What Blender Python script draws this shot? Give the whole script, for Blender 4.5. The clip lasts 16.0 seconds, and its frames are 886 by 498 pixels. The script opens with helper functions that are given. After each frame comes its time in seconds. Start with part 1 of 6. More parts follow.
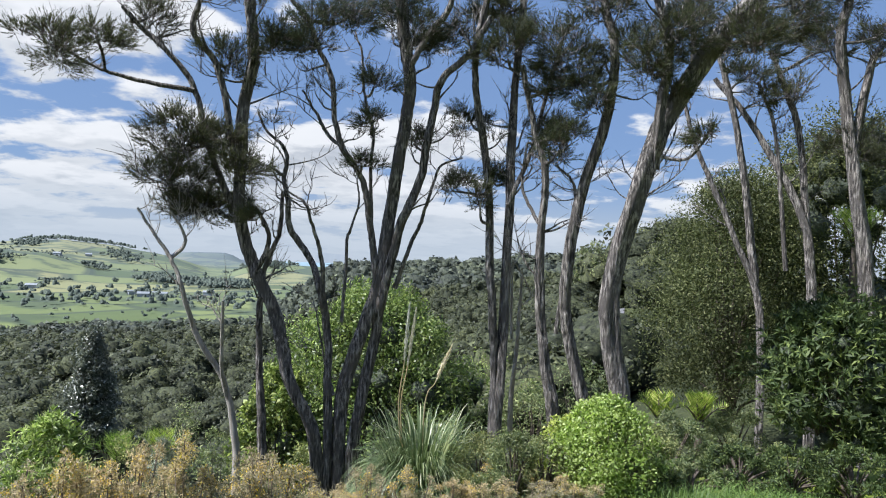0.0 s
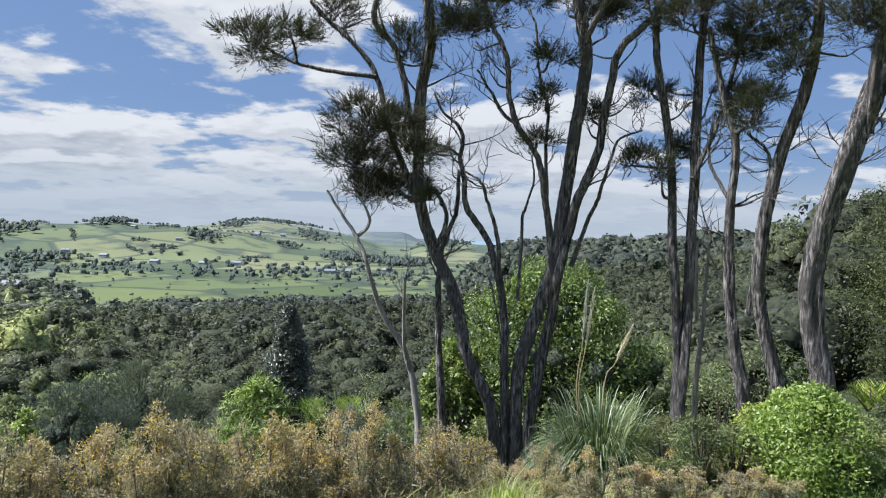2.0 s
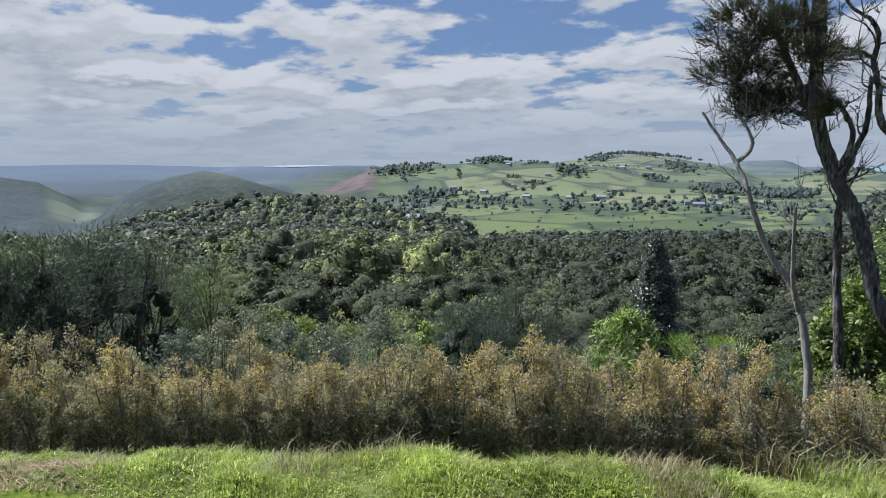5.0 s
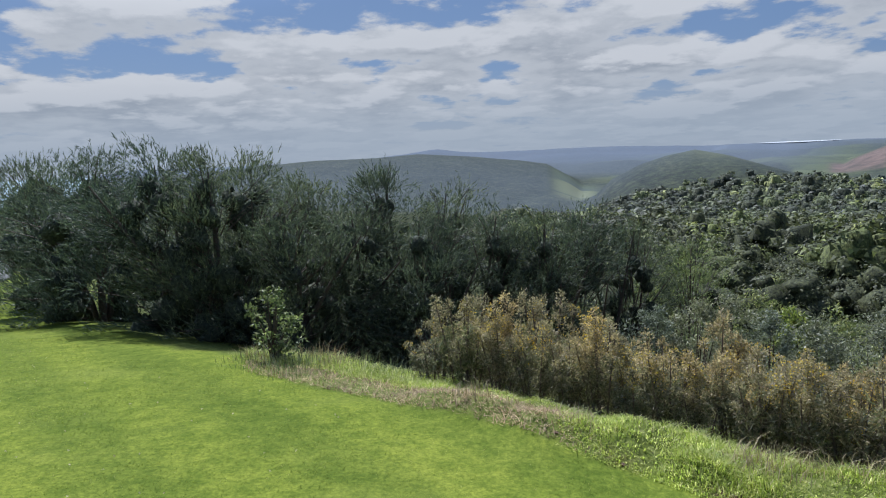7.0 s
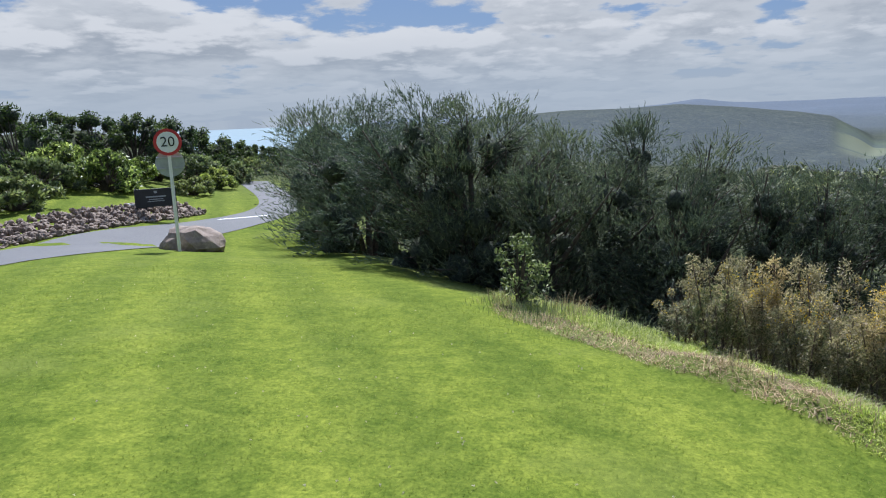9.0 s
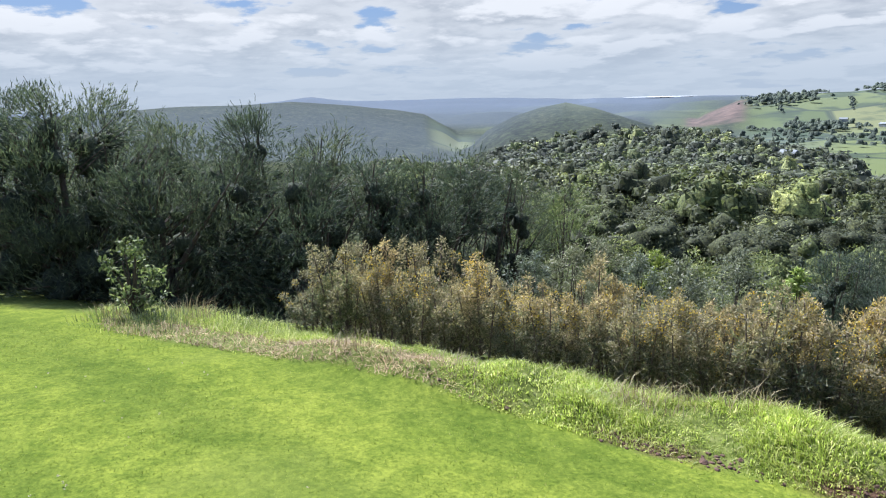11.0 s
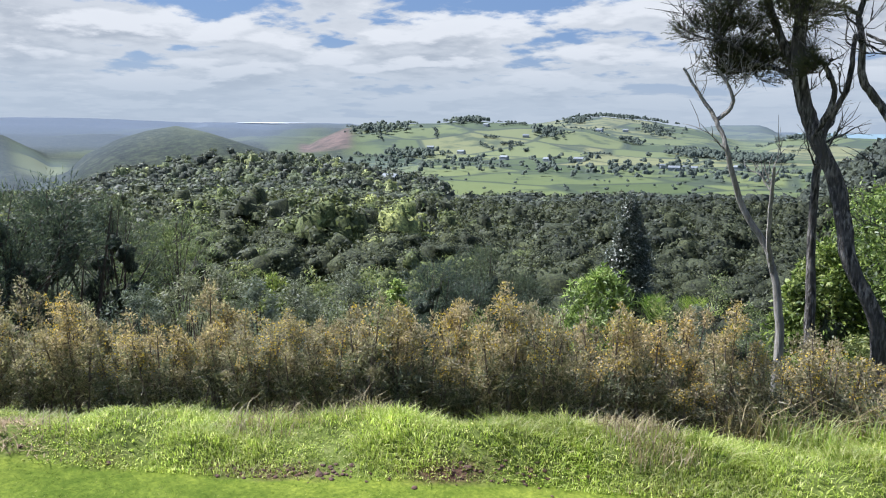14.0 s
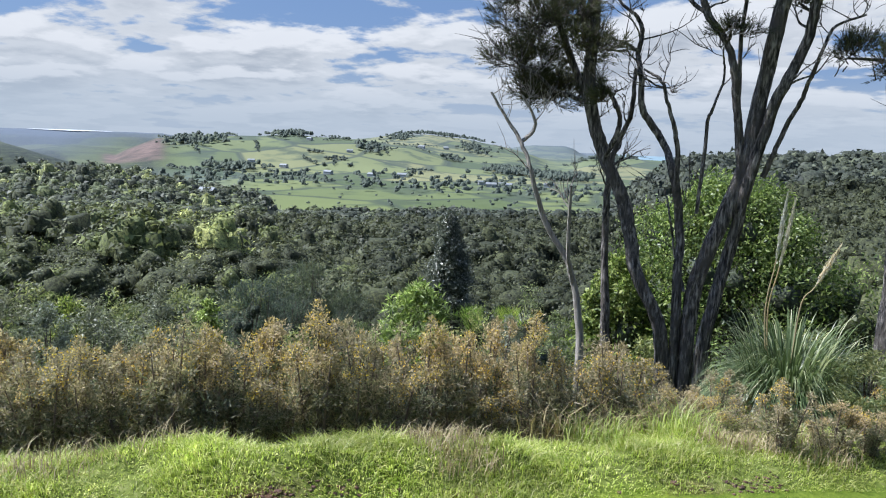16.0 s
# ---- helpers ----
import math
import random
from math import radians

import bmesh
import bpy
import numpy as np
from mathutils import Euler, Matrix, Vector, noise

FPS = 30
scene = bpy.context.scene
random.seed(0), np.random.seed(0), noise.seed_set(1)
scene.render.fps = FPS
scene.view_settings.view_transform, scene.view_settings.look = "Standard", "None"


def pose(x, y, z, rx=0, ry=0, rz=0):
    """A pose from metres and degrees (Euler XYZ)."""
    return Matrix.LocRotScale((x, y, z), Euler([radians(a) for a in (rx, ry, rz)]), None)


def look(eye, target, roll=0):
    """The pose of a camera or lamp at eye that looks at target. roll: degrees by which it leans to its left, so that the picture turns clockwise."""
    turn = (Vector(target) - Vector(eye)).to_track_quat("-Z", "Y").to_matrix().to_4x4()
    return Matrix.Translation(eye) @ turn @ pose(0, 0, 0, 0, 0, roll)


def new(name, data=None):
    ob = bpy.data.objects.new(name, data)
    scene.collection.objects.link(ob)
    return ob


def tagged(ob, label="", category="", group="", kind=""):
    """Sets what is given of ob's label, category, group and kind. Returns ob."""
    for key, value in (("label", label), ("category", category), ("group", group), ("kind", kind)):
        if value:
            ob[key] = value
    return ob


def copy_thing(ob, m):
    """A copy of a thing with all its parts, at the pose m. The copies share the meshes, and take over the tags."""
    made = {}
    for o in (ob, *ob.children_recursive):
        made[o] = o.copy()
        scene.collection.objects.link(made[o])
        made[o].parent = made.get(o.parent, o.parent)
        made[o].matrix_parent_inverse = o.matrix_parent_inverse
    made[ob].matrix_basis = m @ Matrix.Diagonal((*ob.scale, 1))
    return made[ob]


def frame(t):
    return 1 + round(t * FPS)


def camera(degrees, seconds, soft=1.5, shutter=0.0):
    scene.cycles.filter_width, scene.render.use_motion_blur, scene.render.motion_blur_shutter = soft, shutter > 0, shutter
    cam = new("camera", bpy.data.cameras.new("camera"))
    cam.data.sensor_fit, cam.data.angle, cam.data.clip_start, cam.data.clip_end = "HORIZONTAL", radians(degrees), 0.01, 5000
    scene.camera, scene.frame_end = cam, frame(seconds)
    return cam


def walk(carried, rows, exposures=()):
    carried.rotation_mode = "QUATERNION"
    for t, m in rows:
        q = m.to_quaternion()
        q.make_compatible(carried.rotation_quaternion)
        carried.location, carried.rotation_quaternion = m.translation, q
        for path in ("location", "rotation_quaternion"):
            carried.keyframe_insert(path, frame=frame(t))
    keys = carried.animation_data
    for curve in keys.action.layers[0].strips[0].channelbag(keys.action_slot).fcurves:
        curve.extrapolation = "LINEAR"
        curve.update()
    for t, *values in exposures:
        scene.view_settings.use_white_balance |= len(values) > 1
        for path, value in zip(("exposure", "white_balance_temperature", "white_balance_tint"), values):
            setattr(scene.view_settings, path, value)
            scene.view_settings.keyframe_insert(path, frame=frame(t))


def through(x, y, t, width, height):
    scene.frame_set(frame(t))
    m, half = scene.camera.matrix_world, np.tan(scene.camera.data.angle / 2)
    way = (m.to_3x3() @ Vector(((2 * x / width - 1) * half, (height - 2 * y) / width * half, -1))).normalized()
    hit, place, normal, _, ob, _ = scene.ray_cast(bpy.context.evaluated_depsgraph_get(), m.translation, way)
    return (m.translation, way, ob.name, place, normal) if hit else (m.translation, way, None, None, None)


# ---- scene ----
# camera: a phone held by someone who turns on the spot, at eye height above a lawn
cam = camera(65.0, 16.0, soft=1.1)
EYE = 1.62
ROWS = [
    (0, 0.000, 0.000, 0.000, 0.00, 0.91, -2.15),
    (0.5, -0.014, 0.015, 0.001, 2.15, -0.45, -1.74),
    (1, -0.029, 0.027, -0.001, 5.57, -1.26, -1.74),
    (1.5, -0.044, 0.030, -0.005, 9.76, -1.45, -1.75),
    (2, -0.059, 0.023, -0.008, 14.05, -1.35, -1.74),
    (2.5, -0.075, 0.015, -0.015, 18.09, -1.34, -2.17),
    (3, -0.106, 0.035, -0.028, 21.93, -1.93, -2.53),
    (3.2, -0.164, 0.112, -0.050, 23.38, -2.43, -2.53),
    (5.3, -0.226, 0.224, -0.068, 48.47, -7.85, 0.85),
    (5.5, -0.245, 0.307, -0.066, 52.42, -7.85, 0.85),
    (6, -0.213, 0.322, -0.055, 62.40, -7.52, 1.31),
    (6.5, -0.169, 0.285, -0.054, 72.18, -7.43, 2.05),
    (7, -0.146, 0.233, -0.061, 81.96, -7.82, 2.46),
    (7.5, -0.142, 0.191, -0.063, 91.34, -8.70, 2.36),
    (8, -0.149, 0.169, -0.062, 98.40, -9.54, 2.22),
    (8.2, -0.174, 0.166, -0.068, 100.07, -9.90, 2.22),
    (9.1, -0.226, 0.181, -0.086, 102.30, -11.04, 2.17),
    (10.3, -0.292, 0.208, -0.110, 85.38, -12.01, 1.91),
    (10.5, -0.342, 0.237, -0.130, 81.43, -12.06, 1.86),
    (11, -0.360, 0.264, -0.140, 72.00, -12.20, 1.33),
    (11.5, -0.357, 0.287, -0.142, 63.96, -12.12, 0.81),
    (12, -0.347, 0.308, -0.142, 57.67, -11.66, 0.26),
    (12.5, -0.338, 0.328, -0.140, 52.57, -10.84, -0.20),
    (13, -0.330, 0.346, -0.140, 48.41, -10.15, -0.32),
    (13.5, -0.323, 0.359, -0.141, 44.74, -10.03, -0.38),
    (14, -0.315, 0.369, -0.143, 41.52, -10.40, -0.54),
    (14.5, -0.302, 0.376, -0.143, 38.36, -10.72, -0.64),
    (15, -0.284, 0.383, -0.139, 34.55, -10.53, -0.95),
    (15.5, -0.260, 0.390, -0.133, 30.40, -9.83, -1.59),
    (16, -0.232, 0.400, -0.123, 27.28, -8.85, -2.13),
]
walk(cam, [(t, pose(x, y, EYE + z, 90 + pitch, roll, yaw)) for t, x, y, z, yaw, pitch, roll in ROWS],
     exposures=[(0.0, 1.05, 6150, 10), (1.5, 0.97, 6100, 10), (3.0, 0.70, 5950, 10), (5.5, 0.52, 5900, 10), (6.5, 0.44, 5900, 10), (8.0, 0.50, 5950, 10), (10.5, 0.97, 5980, 10), (11.0, 1.04, 5980, 10), (12.5, 0.98, 5980, 10), (16.0, 0.90, 5980, 10)])

# ---------------------------------------------------------------- sky and sun
SUN_AZ, SUN_EL = 104.0, 52.0        # degrees, azimuth to the left of +y


def bearing(az, d):
    a = radians(az)
    return -math.sin(a) * d, math.cos(a) * d


def stance(az):
    """Where the turning person's eye is when it faces a bearing."""
    return tuple(float(np.interp(az, (0, 12, 26, 60, 80, 100), v)) for v in ((0, -0.06, -0.24, -0.34, -0.22, -0.15), (0, 0.05, 0.33, 0.32, 0.22, 0.16), (0, -0.02, -0.12, -0.13, -0.09, -0.06)))


def spot(az, d):
    """A place on the ground, by its bearing and distance from there."""
    (x, y), s = bearing(az, d), stance(az)
    return x + s[0], y + s[1]


def height(az, d, el):
    return EYE + stance(az)[2] + d * math.tan(radians(el))


def make_world():
    w = bpy.data.worlds.new("sky")
    scene.world = w
    w.use_nodes = True
    nt = w.node_tree
    nt.nodes.clear()
    N, K = nt.nodes.new, nt.links.new

    def math_node(op, a, b=None, clamp=False):
        n = N("ShaderNodeMath")
        n.operation, n.use_clamp = op, clamp
        for i, v in enumerate((a, b)):
            if v is None:
                continue
            if isinstance(v, (int, float)):
                n.inputs[i].default_value = v
            else:
                K(v, n.inputs[i])
        return n.outputs[0]

    def ramp(v, lo, hi, smooth=True):
        n = N("ShaderNodeMapRange")
        n.interpolation_type = "SMOOTHSTEP" if smooth else "LINEAR"
        K(v, n.inputs[0])
        n.inputs[1].default_value, n.inputs[2].default_value = lo, hi
        return n.outputs[0]

    def mix(f, a, b):
        n = N("ShaderNodeMix")
        n.data_type = "RGBA"
        if isinstance(f, (int, float)):
            n.inputs[0].default_value = f
        else:
            K(f, n.inputs[0])
        for i, v in ((6, a), (7, b)):
            if isinstance(v, tuple):
                n.inputs[i].default_value = (*v, 1)
            else:
                K(v, n.inputs[i])
        return n.outputs[2]

    def noise_at(vec, scale, detail, rough, offset):
        m = N("ShaderNodeMapping")
        K(vec, m.inputs[0])
        m.inputs[1].default_value = offset
        n = N("ShaderNodeTexNoise")
        K(m.outputs[0], n.inputs[0])
        n.inputs["Scale"].default_value, n.inputs["Detail"].default_value = scale, detail
        n.inputs["Roughness"].default_value = rough
        return n.outputs[0]

    tc = N("ShaderNodeTexCoord")
    sep = N("ShaderNodeSeparateXYZ")
    K(tc.outputs["Generated"], sep.inputs[0])
    X, Y, Z = sep.outputs
    sky = N("ShaderNodeTexSky")
    sky.sky_type, sky.sun_disc = "NISHITA", False
    sky.sun_elevation, sky.sun_rotation = radians(SUN_EL), radians(-SUN_AZ)
    sky.air_density, sky.dust_density, sky.ozone_density = 1.0, 0.6, 2.0
    K(tc.outputs["Generated"], sky.inputs[0])
    # the cloud deck lies on a plane overhead, so that it crowds together at the horizon
    zc = math_node("ADD", math_node("MAXIMUM", Z, 0.0), 0.16)
    comb = N("ShaderNodeCombineXYZ")
    K(math_node("DIVIDE", X, zc), comb.inputs[0])
    K(math_node("DIVIDE", Y, zc), comb.inputs[1])
    deck = comb.outputs[0]
    # more cloud low down, and over the hills to the left of the sea
    low = math_node("MULTIPLY", ramp(Z, 0.24, 0.07), 0.16)
    bank = math_node("MULTIPLY", ramp(X, -0.15, -0.8), 0.035)

    def heap(vec):
        big = noise_at(vec, 0.62, 1.0, 0.5, (3.1, 1.7, 0.0))
        puff = noise_at(vec, 1.9, 3.0, 0.5, (0.4, 5.2, 0.0))
        fine = noise_at(vec, 5.5, 7.0, 0.62, (2.4, 0.2, 0.0))
        d = math_node("ADD", math_node("MULTIPLY", big, 0.55), math_node("MULTIPLY", puff, 0.7))
        d = math_node("ADD", d, math_node("MULTIPLY", fine, 0.32))
        return math_node("ADD", math_node("ADD", d, low), bank)

    def shifted(k):
        n = N("ShaderNodeVectorMath")
        n.operation = "SCALE"
        K(deck, n.inputs[0])
        n.inputs["Scale"].default_value = k
        return n.outputs[0]
    dens, above = heap(deck), heap(shifted(0.93))
    cover = ramp(dens, 0.815, 0.895)
    # tops stand out against the blue, undersides are a soft grey
    rim = ramp(math_node("SUBTRACT", dens, above), -0.035, 0.11)
    thick = ramp(dens, 0.89, 1.10)
    body = mix(thick, (3.85, 3.95, 4.1), (2.45, 2.65, 2.95))
    cloud = mix(math_node("MULTIPLY", rim, 0.9), body, (4.85, 4.85, 4.9))
    blue = mix(0.82, sky.outputs[0], (0.95, 1.5, 2.75))
    cl = mix(cover, blue, cloud)
    # thin layered veil near the horizon, and the brightness round the sun
    veil = ramp(Z, 0.12, 0.01)
    cl = mix(math_node("MULTIPLY", veil, 0.84), cl, (2.75, 3.12, 3.55))
    dot = N("ShaderNodeVectorMath")
    dot.operation = "DOT_PRODUCT"
    K(tc.outputs["Generated"], dot.inputs[0])
    ex, ey = bearing(SUN_AZ, math.cos(radians(SUN_EL)))
    dot.inputs[1].default_value = (ex, ey, math.sin(radians(SUN_EL)))
    glow = math_node("ADD", math_node("MULTIPLY", ramp(dot.outputs["Value"], 0.74, 1.0), 3.6), 1.0)
    sc = N("ShaderNodeVectorMath")
    sc.operation = "SCALE"
    K(cl, sc.inputs[0])
    K(glow, sc.inputs["Scale"])
    cl = sc.outputs[0]
    bg = N("ShaderNodeBackground")
    bg.inputs[1].default_value = 0.093
    K(cl, bg.inputs[0])
    out = N("ShaderNodeOutputWorld")
    K(bg.outputs[0], out.inputs[0])


make_world()
sun = new("sun", bpy.data.lights.new("sun", "SUN"))
sun.data.energy, sun.data.angle, sun.data.color = 5.0, radians(0.55), (1.0, 0.97, 0.935)
sx, sy = bearing(SUN_AZ, math.cos(radians(SUN_EL)))
sun.matrix_world = look((sx * 100, sy * 100, math.sin(radians(SUN_EL)) * 100), (0, 0, 0))

# ---------------------------------------------------------------- materials


def new_mat(name):
    m = bpy.data.materials.new(name)
    m.use_nodes = True
    m.node_tree.nodes.clear()
    return m, m.node_tree.nodes.new, m.node_tree.links.new


def ramp_node(N, K, src, stops):
    r = N("ShaderNodeValToRGB")
    el = r.color_ramp.elements
    for i, (p, c) in enumerate(stops):
        e = el[i] if i < 2 else el.new(p)
        e.position, e.color = p, (*c, 1)
    K(src, r.inputs[0])
    return r.outputs[0]


def tex_noise(N, K, scale, detail=4.0, rough=0.55, coord="Object", stretch=None):
    tc = N("ShaderNodeTexCoord")
    v = tc.outputs[coord]
    if stretch:
        m = N("ShaderNodeMapping")
        m.inputs[3].default_value = stretch
        K(v, m.inputs[0])
        v = m.outputs[0]
    n = N("ShaderNodeTexNoise")
    K(v, n.inputs[0])
    n.inputs["Scale"].default_value, n.inputs["Detail"].default_value, n.inputs["Roughness"].default_value = scale, detail, rough
    return n.outputs[0]


def mix_rgb(N, K, f, a, b, blend="MIX"):
    n = N("ShaderNodeMix")
    n.data_type, n.blend_type = "RGBA", blend
    if isinstance(f, (int, float)):
        n.inputs[0].default_value = f
    else:
        K(f, n.inputs[0])
    for i, v in ((6, a), (7, b)):
        if isinstance(v, tuple):
            n.inputs[i].default_value = (*v, 1)
        else:
            K(v, n.inputs[i])
    return n.outputs[2]


def leaf_mat(name, stops, through=0.35, gloss=0.5, patch=0.35, patch_scale=1.3, shine=0.35):
    """Leaves: a colour for each leaf, slow change over the plant, light that shines through."""
    m, N, K = new_mat(name)
    geo = N("ShaderNodeNewGeometry")
    col = ramp_node(N, K, geo.outputs["Random Per Island"], stops)
    info = N("ShaderNodeObjectInfo")
    n = tex_noise(N, K, patch_scale, 3.0)
    tone = ramp_node(N, K, n, [(0.3, (1 - patch,) * 3), (0.7, (1 + patch,) * 3)])
    col = mix_rgb(N, K, 1.0, col, tone, "MULTIPLY")
    own = ramp_node(N, K, info.outputs["Random"], [(0.0, (0.76, 0.83, 0.88)), (1.0, (1.2, 1.14, 1.02))])
    col = mix_rgb(N, K, 1.0, col, own, "MULTIPLY")
    p = N("ShaderNodeBsdfPrincipled")
    K(col, p.inputs["Base Color"])
    p.inputs["Roughness"].default_value = gloss
    p.inputs["Specular IOR Level"].default_value = shine
    t = N("ShaderNodeBsdfTranslucent")
    K(mix_rgb(N, K, 1.0, col, (1.25, 1.35, 0.95), "MULTIPLY"), t.inputs[0])
    mx = N("ShaderNodeMixShader")
    mx.inputs[0].default_value = through
    K(p.outputs[0], mx.inputs[1])
    K(t.outputs[0], mx.inputs[2])
    K(mx.outputs[0], N("ShaderNodeOutputMaterial").inputs[0])
    return m


def solid_mat(name, stops, scale=8.0, rough=0.8, bump=0.4, dist=0.02, stretch=None, metal=0.0, detail=6.0, spots=None):
    m, N, K = new_mat(name)
    n = tex_noise(N, K, scale, detail, 0.6, stretch=stretch)
    col = ramp_node(N, K, n, stops)
    if spots:
        big = tex_noise(N, K, spots[0], 3.0)
        col = mix_rgb(N, K, ramp_node(N, K, big, [(0.45, (0, 0, 0)), (0.65, (1, 1, 1))]), col, spots[1])
    p = N("ShaderNodeBsdfPrincipled")
    K(col, p.inputs["Base Color"])
    p.inputs["Roughness"].default_value, p.inputs["Metallic"].default_value = rough, metal
    if bump:
        b = N("ShaderNodeBump")
        b.inputs["Strength"].default_value, b.inputs["Distance"].default_value = bump, dist
        K(n, b.inputs["Height"])
        K(b.outputs[0], p.inputs["Normal"])
    K(p.outputs[0], N("ShaderNodeOutputMaterial").inputs[0])
    return m


MAT = {}
MAT["bark"] = solid_mat("kanuka_bark", [(0.37, (0.012, 0.010, 0.009)), (0.49, (0.095, 0.083, 0.074)), (0.62, (0.36, 0.325, 0.295))],
                        scale=4.5, stretch=(8, 8, 1.3), bump=1.0, dist=0.08, rough=0.9, detail=9.0, spots=(3.5, (0.09, 0.079, 0.071)))
MAT["dead_wood"] = solid_mat("dead_wood", [(0.3, (0.14, 0.12, 0.10)), (0.7, (0.36, 0.33, 0.29))], scale=5.0, stretch=(8, 8, 1), bump=0.8, dist=0.03, rough=0.9)
MAT["twig"] = solid_mat("twig", [(0.3, (0.035, 0.026, 0.02)), (0.7, (0.11, 0.085, 0.065))], scale=20, bump=0.0)
MAT["needle"] = leaf_mat("kanuka_needles", [(0.0, (0.026, 0.030, 0.016)), (0.6, (0.05, 0.058, 0.028)), (1.0, (0.12, 0.12, 0.06))], 0.2, 0.6)
MAT["manuka"] = leaf_mat("manuka_needles", [(0.0, (0.042, 0.058, 0.048)), (0.6, (0.082, 0.104, 0.078)), (1.0, (0.18, 0.198, 0.125))], 0.35, 0.55, 0.4, 1.1)
MAT["gorse_spike"] = leaf_mat("gorse_spikes", [(0.0, (0.10, 0.112, 0.068)), (0.45, (0.21, 0.205, 0.13)), (0.8, (0.34, 0.295, 0.20)), (1.0, (0.52, 0.44, 0.32))], 0.38, 0.6, 0.3, 4.0)
MAT["gorse_green"] = leaf_mat("green_gorse_spikes", [(0.0, (0.085, 0.108, 0.062)), (0.5, (0.18, 0.202, 0.115)), (0.85, (0.31, 0.295, 0.18)), (1.0, (0.48, 0.43, 0.30))], 0.35, 0.6, 0.3, 4.0)
MAT["gorse_tip"] = leaf_mat("gorse_shoot_tips", [(0.0, (0.16, 0.135, 0.08)), (0.5, (0.31, 0.25, 0.155)), (1.0, (0.55, 0.44, 0.31))], 0.4, 0.6, 0.3, 4.0)
MAT["gorse_stem"] = solid_mat("gorse_stem", [(0.3, (0.07, 0.05, 0.038)), (0.7, (0.20, 0.15, 0.115))], scale=25, bump=0.0)
MAT["gorse_twig"] = leaf_mat("gorse_twigs", [(0.0, (0.10, 0.074, 0.056)), (0.6, (0.235, 0.19, 0.14)), (1.0, (0.44, 0.37, 0.28))], 0.2, 0.8, 0.2, 4.0)
MAT["gorse_flower"] = leaf_mat("gorse_flowers", [(0.0, (0.58, 0.37, 0.04)), (1.0, (0.78, 0.58, 0.10))], 0.35, 0.6, 0.1)
MAT["lime"] = leaf_mat("lime_leaves", [(0.0, (0.075, 0.115, 0.03)), (0.5, (0.19, 0.26, 0.065)), (1.0, (0.50, 0.55, 0.26))], 0.45, 0.4, 0.3, 1.5)
MAT["bright"] = leaf_mat("bright_shrub_leaves", [(0.0, (0.12, 0.17, 0.03)), (0.5, (0.29, 0.36, 0.075)), (1.0, (0.60, 0.63, 0.26))], 0.5, 0.4, 0.25, 2.5)
MAT["puriri"] = leaf_mat("puriri_leaves", [(0.0, (0.055, 0.085, 0.022)), (0.55, (0.155, 0.20, 0.052)), (1.0, (0.44, 0.47, 0.17))], 0.45, 0.4, 0.4, 0.8)
MAT["broadleaf"] = leaf_mat("dark_broad_leaves", [(0.0, (0.03, 0.048, 0.02)), (0.7, (0.06, 0.088, 0.034)), (1.0, (0.15, 0.19, 0.065))], 0.3, 0.55, 0.3, 1.2, 0.2)
MAT["greendark"] = leaf_mat("small_glossy_leaves", [(0.0, (0.032, 0.040, 0.016)), (0.7, (0.074, 0.088, 0.036)), (1.0, (0.21, 0.22, 0.11))], 0.3, 0.6, 0.35, 0.7, 0.15)
# darker than the leaves: a crown's inner shade put into the filler's colour
MAT["crown_shade"] = solid_mat("shaded_crown_fill", [(0.35, (0.022, 0.028, 0.018)), (0.5, (0.045, 0.056, 0.034)), (0.66, (0.09, 0.105, 0.06))], scale=22, bump=0.7, dist=0.06, rough=0.9, detail=8.0)
MAT["greyleaf"] = leaf_mat("grey_green_leaves", [(0.0, (0.10, 0.112, 0.078)), (0.6, (0.20, 0.212, 0.15)), (1.0, (0.38, 0.39, 0.30))], 0.25, 0.5, 0.3, 2.0)
# the pale last stop paints glints onto a few of the dark leaves
MAT["conifer"] = leaf_mat("dark_leaves_painted_glint", [(0.0, (0.05, 0.06, 0.048)), (0.75, (0.09, 0.105, 0.083)), (1.0, (0.36, 0.38, 0.35))], 0.15, 0.35, 0.3, 2.0, 0.6)
MAT["olive"] = leaf_mat("olive_scrub_leaves", [(0.0, (0.085, 0.112, 0.048)), (0.6, (0.19, 0.22, 0.095)), (1.0, (0.40, 0.40, 0.19))], 0.38, 0.55, 0.35, 2.0)
MAT["toetoe"] = leaf_mat("toetoe_blades", [(0.0, (0.06, 0.088, 0.038)), (0.65, (0.135, 0.175, 0.08)), (0.9, (0.32, 0.35, 0.20)), (1.0, (0.55, 0.54, 0.38))], 0.3, 0.3, 0.2, 3.0)
MAT["plume"] = leaf_mat("toetoe_plume", [(0.0, (0.44, 0.39, 0.33)), (1.0, (0.68, 0.63, 0.55))], 0.3, 0.8, 0.1)
MAT["lawn"] = leaf_mat("lawn_blades", [(0.0, (0.108, 0.152, 0.022)), (0.5, (0.165, 0.212, 0.033)), (0.9, (0.23, 0.272, 0.058)), (1.0, (0.38, 0.38, 0.16))], 0.5, 0.8, 0.2, 0.9, 0.1)
MAT["rough_grass"] = leaf_mat("rough_grass_blades", [(0.0, (0.20, 0.26, 0.045)), (0.5, (0.38, 0.43, 0.10)), (0.8, (0.54, 0.54, 0.21)), (1.0, (0.72, 0.65, 0.40))], 0.6, 0.5, 0.3, 1.6)
MAT["long_grass"] = leaf_mat("long_grass_blades", [(0.0, (0.05, 0.095, 0.02)), (0.6, (0.10, 0.17, 0.035)), (1.0, (0.20, 0.28, 0.08))], 0.35, 0.5, 0.25, 1.6)
